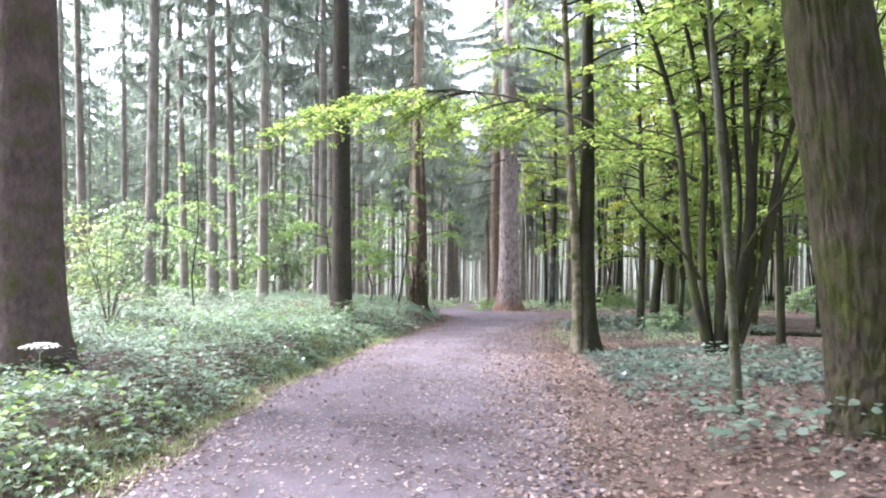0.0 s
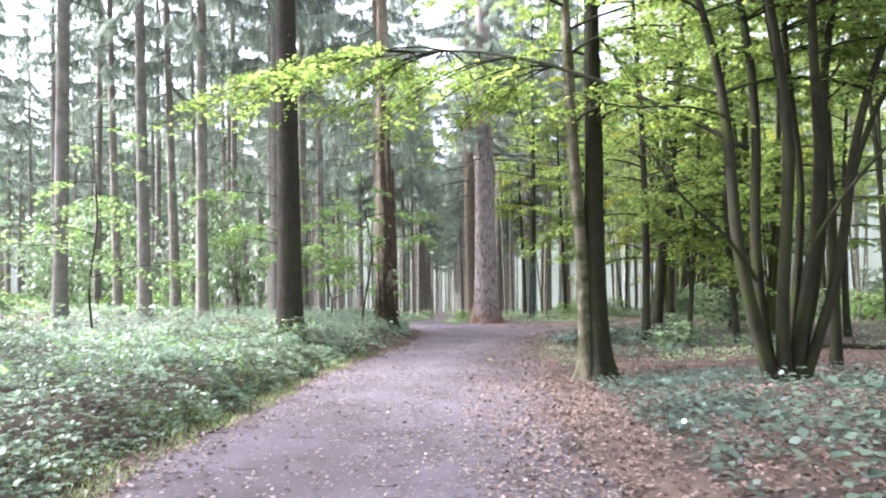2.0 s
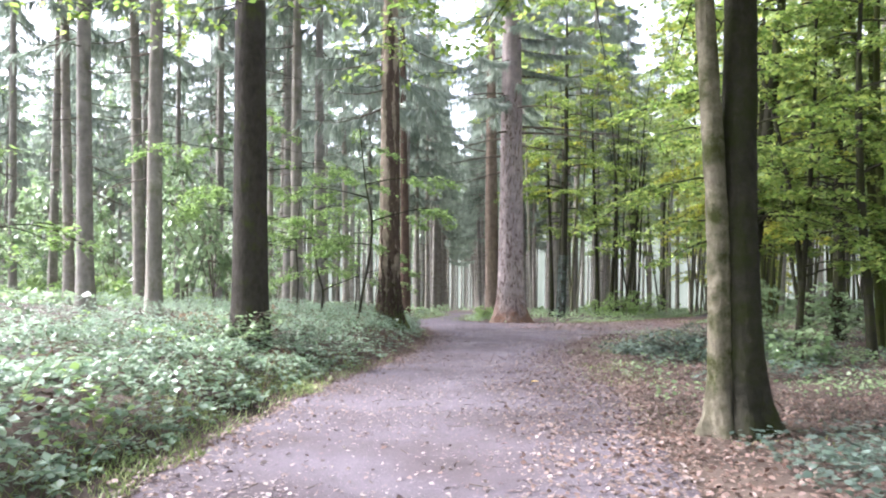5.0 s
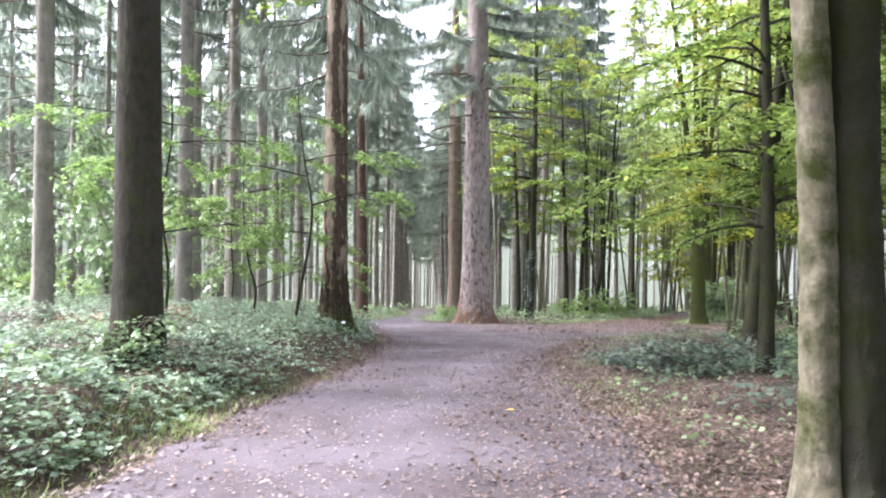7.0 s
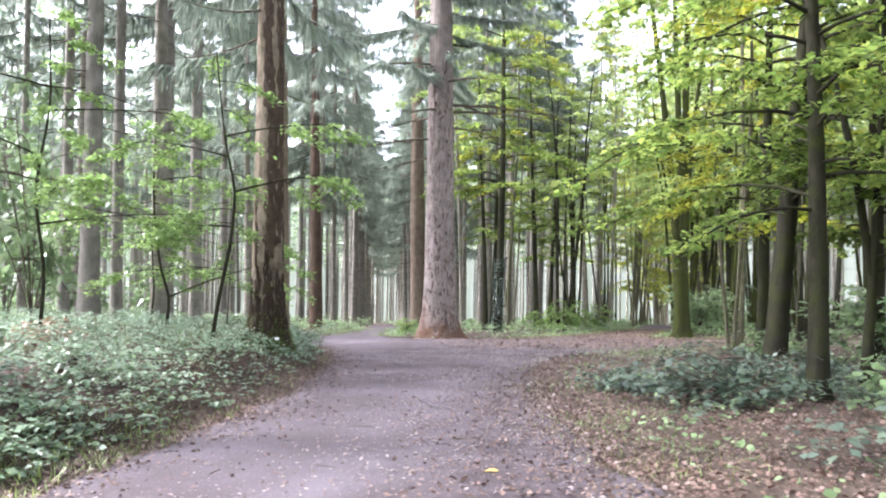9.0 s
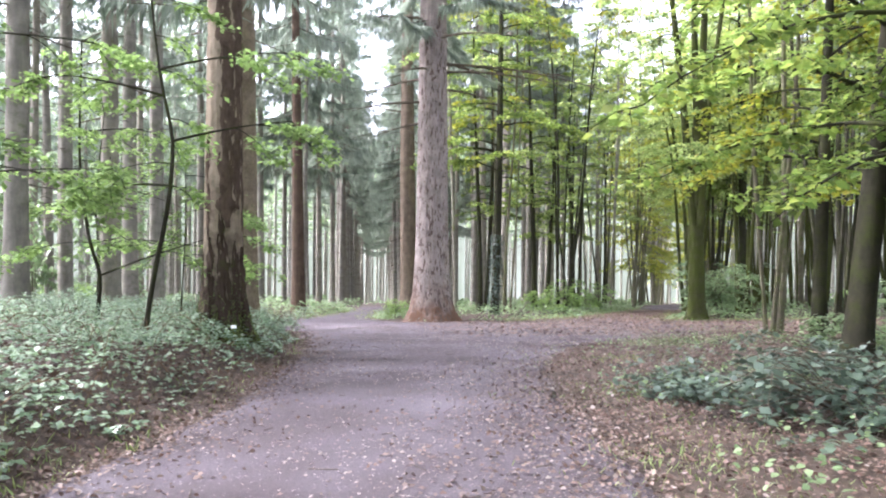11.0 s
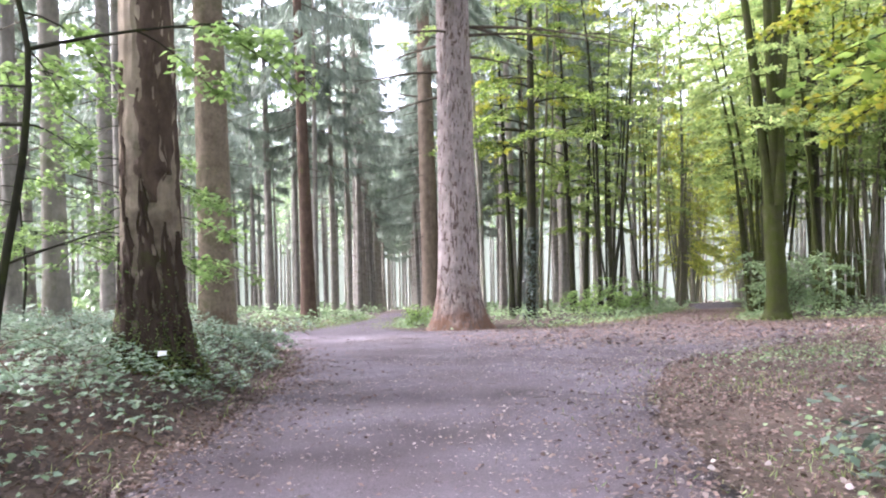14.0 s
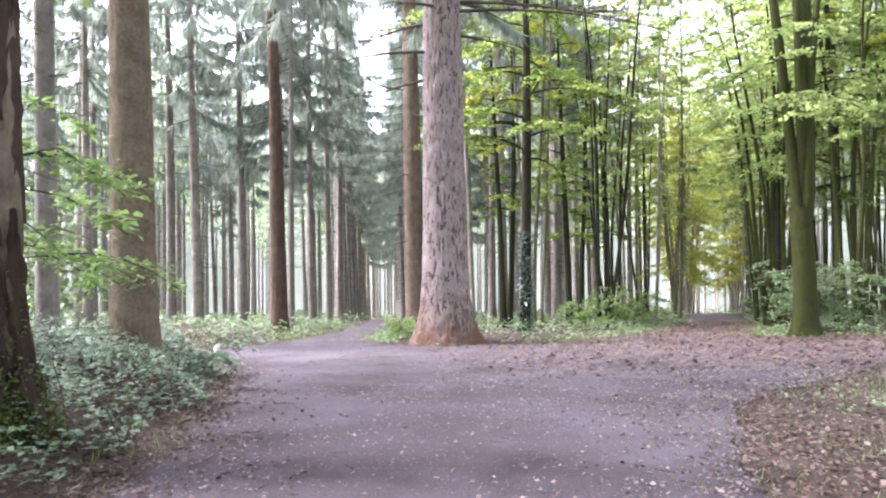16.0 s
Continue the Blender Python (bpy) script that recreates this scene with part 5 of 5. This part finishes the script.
def shrub(x, y, h, spread, material, label, size=0.12, stems=9, density=22, name="shrub"):
    ob = thing(name, x, y, float(height(x, y)) - 0.03, label, "shrub", "shrubs of the understorey")
    b, leaves = Build(), []
    for k in range(stems):
        a = rng.uniform(0, 6.28)
        q = np.linspace(0, 1, 6)[:6]
        r = spread * rng.uniform(0.3, 1)
        ln = np.stack([np.cos(a) * r * q ** 1.4, np.sin(a) * r * q ** 1.4, h * rng.uniform(0.6, 1) * q], 1)
        b.tube(ln, 0.012 * (1.1 - q) + 0.003, 3)
        for i in (2, 3, 4, 5):
            spray(b, leaves, ln[i], rng.uniform(0, 6.28), rng.uniform(0.35, 0.9) * spread, 0.2, size, density, radius=0.005, twigs=False)
    tagged(part("stemwork", b.mesh("stemwork", M_TWIG), ob), kind="stuff")
    part("foliage", leaf_mesh("foliage", np.concatenate(leaves), material), ob)
    return ob


def young_tree(x, y, pts, forks, label, leaf_count, r=0.03, size=0.1):
    """A thin dark sapling that follows a few points, with forks and flat leaf sprays."""
    ob = thing("sapling", x, y, float(height(x, y)) - 0.03, label, "tree")
    t = np.linspace(0, 1, 16)
    pts = np.array(pts, float)
    u = np.linspace(0, 1, len(pts))
    line = np.stack([np.interp(t, u, pts[:, c]) for c in range(3)], 1)
    line[1:-1] = (line[:-2] + 2 * line[1:-1] + line[2:]) / 4
    b = Build()
    b.tube(line, r * (1.1 - 0.75 * t), 9, 0.04)
    part("stem", b.mesh("stem", M_DARKSTEM), ob)
    tw, leaves = Build(), []
    for zf, head, ln, rise in forks:
        i = int(np.argmin(abs(line[:, 2] - zf)))
        q = np.linspace(0, 1, 7)
        arm = line[i] + np.stack([np.cos(head) * ln * q, np.sin(head) * ln * q, ln * (rise * q - 0.1 * q * q)], 1)
        k = Build()
        k.tube(arm, 0.5 * r * (1.1 - 0.8 * q), 6)
        part("limb", k.mesh("limb", M_DARKSTEM), ob)
        for j in (3, 4, 5, 6):
            spray(tw, leaves, arm[j], head + rng.normal(0, 0.8), rng.uniform(0.6, 1.2), 0.1, size, leaf_count, radius=0.006)
    for i in range(7, 16):
        spray(tw, leaves, line[i], rng.uniform(0, 6.28), rng.uniform(0.6, 1.3), 0.15, size, leaf_count, radius=0.006)
    tagged(part("twigwork", tw.mesh("twigwork", M_DARKSTEM), ob), kind="stuff")
    part("foliage", leaf_mesh("foliage", np.concatenate(leaves), M_MAPLELEAF), ob, "fresh green maple leaves")


young_tree(-1.75, 26.9, [(0, 0, 0), (0.12, 0, 0.9), (0.32, 0, 1.9), (0.4, 0, 2.8), (0.2, 0, 3.7), (0.05, 0, 5.2)], [(2.8, 0.35, 1.6, 0.35), (3.4, 3.0, 1.4, 0.3), (2.2, 2.7, 1.2, 0.1), (3.9, -0.3, 1.6, 0.2)],
           "thin dark maple sapling leaning beside the peeling spruce", 78, 0.036)
young_tree(-3.0, 28.8, [(0, 0, 0), (0.1, 0, 0.9), (-0.1, 0, 1.5), (-0.25, 0, 2.8), (-0.2, 0, 4.6)], [(1.0, 0.3, 1.9, 0.45), (2.4, 3.2, 1.5, 0.3), (3.0, 1.0, 1.2, 0.3)], "forked dark maple sapling on the bramble bank", 70, 0.034)
young_tree(-4.3, 26.4, [(0, 0, 0), (0.1, 0, 1.3), (-0.1, 0, 2.6), (0.15, 0, 4.0), (0.1, 0, 5.4)], [(2.2, 0.2, 2.2, 0.2), (2.6, -0.9, 1.9, 0.25), (2.9, 2.8, 2.0, 0.25), (3.3, -1.8, 2.0, 0.2), (3.8, 0.6, 2.2, 0.2), (4.2, 3.6, 1.8, 0.2)],
           "leafy maple sapling spreading over the bramble bank", 80, 0.032)
young_tree(-4.6, 33.5, [(0, 0, 0), (0.1, 0, 1.2), (0.0, 0, 2.6), (0.2, 0, 4.6)], [(1.6, 0.2, 1.4, 0.3), (2.2, 3.0, 1.6, 0.3), (2.8, 2.0, 1.4, 0.3)], "small green maple sapling among the spruces", 40, 0.025)
young_tree(-2.3, 31.4, [(0, 0, 0), (0.05, 0, 1.0), (0.1, 0, 2.0), (0.1, 0, 3.2)], [(1.2, 0.0, 1.0, 0.2), (1.6, 3.2, 1.1, 0.2), (2.2, -0.5, 0.9, 0.2)], "slight sapling in front of the reddish spruce", 40, 0.018)
young_tree(-6.2, 17.5, [(0, 0, 0), (-0.1, 0, 1.2), (0.1, 0, 2.6), (0.0, 0, 4.4)], [(1.6, 0.4, 1.4, 0.3), (2.2, 3.0, 1.6, 0.3), (2.8, 2.0, 1.4, 0.3)], "green sapling standing in the brambles", 40, 0.022)
bright = "light green leafy elder shrub among brambles"
shrub(-6.6, 13.8, 2.7, 1.3, M_PALEPLANT, bright, 0.1, 10, 20, name="elder_shrub")
shrub(-8.6, 15.5, 3.2, 1.4, M_WOODLEAF, bright, 0.11, 10, 20, name="elder_shrub")
shrub(-9.5, 18.5, 2.8, 1.5, M_WOODLEAF, bright, 0.11, 10, 18, name="elder_shrub")
shrub(-3.2, 21.2, 0.7, 0.6, M_PALEPLANT, "low pale bramble bush at a spruce's foot", 0.1, 8, name="bramble_bush")
shrub(-2.5, 22.7, 0.55, 0.6, M_BRAMBLE, "low bramble bush beside the path", 0.08, 7, name="bramble_bush")
shrub(5.4, 22.8, 0.6, 1.0, M_HERB, "low pale green shrub beside the leaf litter", 0.13, 8, 11)
shrub(4.8, 24.5, 0.4, 0.6, M_HERB, "low pale green shrub beside the leaf litter", 0.11, 9)
shrub(6.6, 24.2, 0.6, 1.1, M_HERB, "low pale green shrub under slim beeches", 0.12, 8, 14)
shrub(6.8, 21.4, 0.7, 0.7, M_PALEPLANT, "low pale green shrub at a beech's foot", 0.15, 7, 15)
shrub(-3.9, 25.3, 0.6, 0.8, M_BRACKEN, "withered tan bracken among the brambles", 0.1, 9, name="bracken")
shrub(-4.9, 24.2, 0.5, 0.7, M_BRACKEN, "withered tan bracken among the brambles", 0.1, 8, name="bracken")
shrub(6.9, 25.0, 0.5, 0.9, M_HERB, "low pale green shrub under a leaning beech", 0.12, 8)
shrub(9.0, 27.3, 0.7, 1.0, M_PALEPLANT, "low pale green shrub under slim beeches", 0.12, 8)
shrub(-1.9, 32.4, 0.6, 0.7, M_BRAMBLE, "low green bush at the path's corner", 0.1, 8, name="bramble_bush")
shrub(-0.9, 34.6, 0.55, 0.8, M_BRAMBLE, "low green bush at the path's corner", 0.1, 9, name="bramble_bush")
shrub(2.9, 45.8, 0.9, 0.6, M_MAPLELEAF, "yellow-green bush behind the giant fir", 0.12, 8)
shrub(12.0, 51.0, 1.8, 1.3, M_MAPLELEAF, "yellow-green bush beside the side path", 0.13, 10)
shrub(13.8, 53.5, 1.7, 1.4, M_MAPLELEAF, "green bush beside the side path", 0.13, 10)
shrub(10.2, 49.2, 1.0, 1.0, M_MAPLELEAF, "low green bush beside the side path", 0.13, 8)
shrub(17.3, 46.2, 2.4, 1.8, M_PALEPLANT, "pale leafy shrub behind the mossy beech", 0.13, 14, 26)
shrub(15.4, 43.8, 2.2, 1.7, M_PALEPLANT, "pale leafy shrub behind the mossy beech", 0.13, 14, 26)
bushes = [shrub(-14 - 3 * k, -18, (1.6, 2.4, 1.2)[k], (1.2, 1.5, 1.3)[k], (M_PALEPLANT, M_PALEPLANT, M_MAPLELEAF)[k], "pale green bush in the spruce stand", 0.2, 9, 10) for k in range(3)]
for k in range(44):
    while True:
        x, y = rng.uniform(-40, 1), rng.uniform(30, 82)
        if x < -0.2 * y + 1 - 2 * (y < 40) and x > -0.7 * y - 3 and float(off_path(x, y)) > 1.5:
            break
    c = copy_thing(bushes[rng.integers(3)], pose(x, y, float(height(x, y)) - 0.03, 0, 0, rng.uniform(0, 360)))
    c.scale = [rng.uniform(0.8, 1.5)] * 3
for k in range(26):
    while True:
        x, y = rng.uniform(10, 60), rng.uniform(22, 90)
        if x > 0.26 * y + 3 and x < 0.9 * y and float(off_path(x, y)) > 1.2:
            break
    c = copy_thing(bushes[rng.integers(3)], pose(x, y, float(height(x, y)) - 0.03, 0, 0, rng.uniform(0, 360)))
    c.scale = [rng.uniform(0.6, 1.3)] * 3
for k in range(18):
    while True:
        x, y = rng.uniform(-26, -4), rng.uniform(32, 62)
        if x < -0.12 * y - 1 and x > -0.62 * y and free(x, y, 2.0, placed):
            break
    c = copy_thing(bushes[1], pose(x, y, float(height(x, y)) - 0.03, 0, 0, rng.uniform(0, 360)))
    c.scale = (1.2, 1.2, rng.uniform(2.0, 3.2))
build_brambles()
build_right_plants()
build_grass()
build_litter()
fallen_branch(8.3, 33.2, 0.55, 0.018, 35, "short dark stick lying on the crossing")
fallen_branch(10.5, 20.3, 3.2, 0.09, 8, "dark fallen branch on brown leaf litter")
fallen_branch(1.55, 8.6, 0.35, 0.012, 12, "small dark stick at the path's edge")
fallen_branch(4.7, 27.3, 0.4, 0.012, 60, "small dark stick at the path's edge")
fallen_branch(-2.4, 11.9, 0.5, 0.015, 10, "dark stick lying in the verge grass")


def cow_parsley(x, y, h):
    ob = thing("cow_parsley", x, y, float(height(x, y)), "white flowering umbel on a thin green stalk", "flower")
    b = Build()
    b.tube([(0, 0, 0), (0.03, 0, h * 0.5), (0.02, 0.02, h)], [0.006, 0.005, 0.004], 6)
    for k in range(9):
        a = k * 0.698
        b.tube([(0.02, 0.02, h), (0.02 + 0.07 * math.cos(a), 0.02 + 0.07 * math.sin(a), h + 0.05), (0.02 + 0.11 * math.cos(a), 0.02 + 0.11 * math.sin(a), h + 0.07)], [0.002] * 3, 4)
    part("stalk", b.mesh("stalk", M_BRAMBLE), ob)
    a, r = rng.uniform(0, 6.28, 260), 0.15 * np.sqrt(rng.random(260))
    p = np.stack([0.02 + r * np.cos(a), 0.02 + r * np.sin(a), h + 0.075 - 0.9 * r * r + rng.uniform(0, 0.012, 260)], 1)
    part("umbel", leaf_mesh("umbel", scatter(RHOMB, p, rng.uniform(0.015, 0.03, 260), (-0.3, 0.3), 0.3), M_WHITE), ob, "white flower umbel")


cow_parsley(-3.55, 6.1, 0.62)
b = Build()
b.add(OVAL * 0.13, [(0, 1, 2, 3), (0, 3, 4, 5)])
leaf = tagged(new("yellow_leaf", b.mesh("yellow_leaf", leafy("yellow_leaf", [(0.6, 0.4, 0.1), (0.65, 0.45, 0.12)], 0.2))), "large yellow fallen leaf on the gravel", "leaf")
leaf.matrix_basis = pose(1.85, 19.95, float(height(1.85, 19.95)) + 0.02, 0, 4, 70)


def far_woods():
    """The wood that closes the view all round: spruces on one side, tall beeches on the other."""
    b, spruces, beeches = Build(), [], []
    n = 0
    while n < 440:
        a, r = (rng.uniform(1.5, 1.66), rng.uniform(112, 138)) if n < 20 else (rng.uniform(0.25, 2.9) if n < 380 else rng.uniform(0, 6.28), rng.uniform(62, 135))
        x, y = 4 + r * math.cos(a), 28 + r * math.sin(a)
        if float(off_path(x, y)) < 2.5 or y > 60 and (y < 108 and abs(x - 18.2 - 0.52 * (y - 54)) < 2.6 or y < 134 and abs(x - 2.65 - 0.043 * (y - 67)) < 3.4):
            continue
        leafy_side = x > 0.3 * y - 6
        if leafy_side and y > 40 and rng.random() < 0.4:
            continue
        n += 1
        z, h = float(height(x, y)), rng.uniform(27, 38) if leafy_side else rng.uniform(24, 34)
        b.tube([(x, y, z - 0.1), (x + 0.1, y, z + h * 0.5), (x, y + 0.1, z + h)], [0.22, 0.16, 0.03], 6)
        k = 420 if leafy_side else 190
        zz = z + h * rng.uniform(0.42, 1, k)
        aa, rr = rng.uniform(0, 6.28, k), rng.uniform(0.2, 3.6, k) * (1.1 - 0.4 * (zz - z) / h)
        (beeches if leafy_side else spruces).append(np.stack([x + rr * np.cos(aa), y + rr * np.sin(aa), zz], 1))
    tagged(new("far_trunks", b.mesh("far_trunks", M_HAZED_TRUNK)), "distant grey-brown tree trunks, paled for haze", "trees", kind="stuff")
    a, rr = rng.uniform(0, 6.28, 9000), rng.uniform(58, 140, 9000)
    x, y = 4 + rr * np.cos(a), 28 + rr * np.sin(a)
    ok = off_path(x, y) > 1.5
    spruces.append(np.stack([x, y, height(x, y) + rng.uniform(0.1, 0.9, 9000)], 1)[ok])
    for name, p, material, label in (("far_foliage", np.concatenate(spruces), M_PALEPLANT, "distant grey-green foliage of the spruce stand"),
                                     ("far_beech_foliage", np.concatenate(beeches), M_WOODLEAF, "distant bright yellow-green beech foliage")):
        stuff(name, scatter(RHOMB, p, rng.uniform(0.35, 0.9, len(p)), (-0.8, 0.5), 0.9), material, label, "trees")


far_woods()


def backdrop():
    """Glowing ring behind the farthest trees; pale haze is put into its colour."""
    m = bpy.data.materials.new("glowing_haze")
    m.use_nodes = True
    n, l = m.node_tree.nodes, m.node_tree.links
    n.remove(n["Principled BSDF"])
    tc = n.new("ShaderNodeTexCoord")
    mp = n.new("ShaderNodeMapping")
    mp.inputs["Scale"].default_value = (1, 1, 0.12)
    l.new(tc.outputs["Object"], mp.inputs["Vector"])
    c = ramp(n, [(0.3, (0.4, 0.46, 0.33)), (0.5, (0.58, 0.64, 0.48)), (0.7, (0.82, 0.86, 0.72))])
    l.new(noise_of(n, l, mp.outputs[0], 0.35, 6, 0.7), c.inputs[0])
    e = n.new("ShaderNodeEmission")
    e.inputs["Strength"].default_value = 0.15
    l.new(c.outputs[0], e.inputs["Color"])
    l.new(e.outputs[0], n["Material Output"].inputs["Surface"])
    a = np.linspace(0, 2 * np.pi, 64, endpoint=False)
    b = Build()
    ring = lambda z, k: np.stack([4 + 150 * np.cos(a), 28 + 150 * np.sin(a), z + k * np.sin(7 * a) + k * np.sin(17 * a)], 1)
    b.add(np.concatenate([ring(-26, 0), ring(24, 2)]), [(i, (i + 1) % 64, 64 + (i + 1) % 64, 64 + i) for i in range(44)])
    tagged(new("backdrop", b.mesh("backdrop", m)), "glowing backdrop with pale haze painted on", "backdrop", kind="structure")


backdrop()
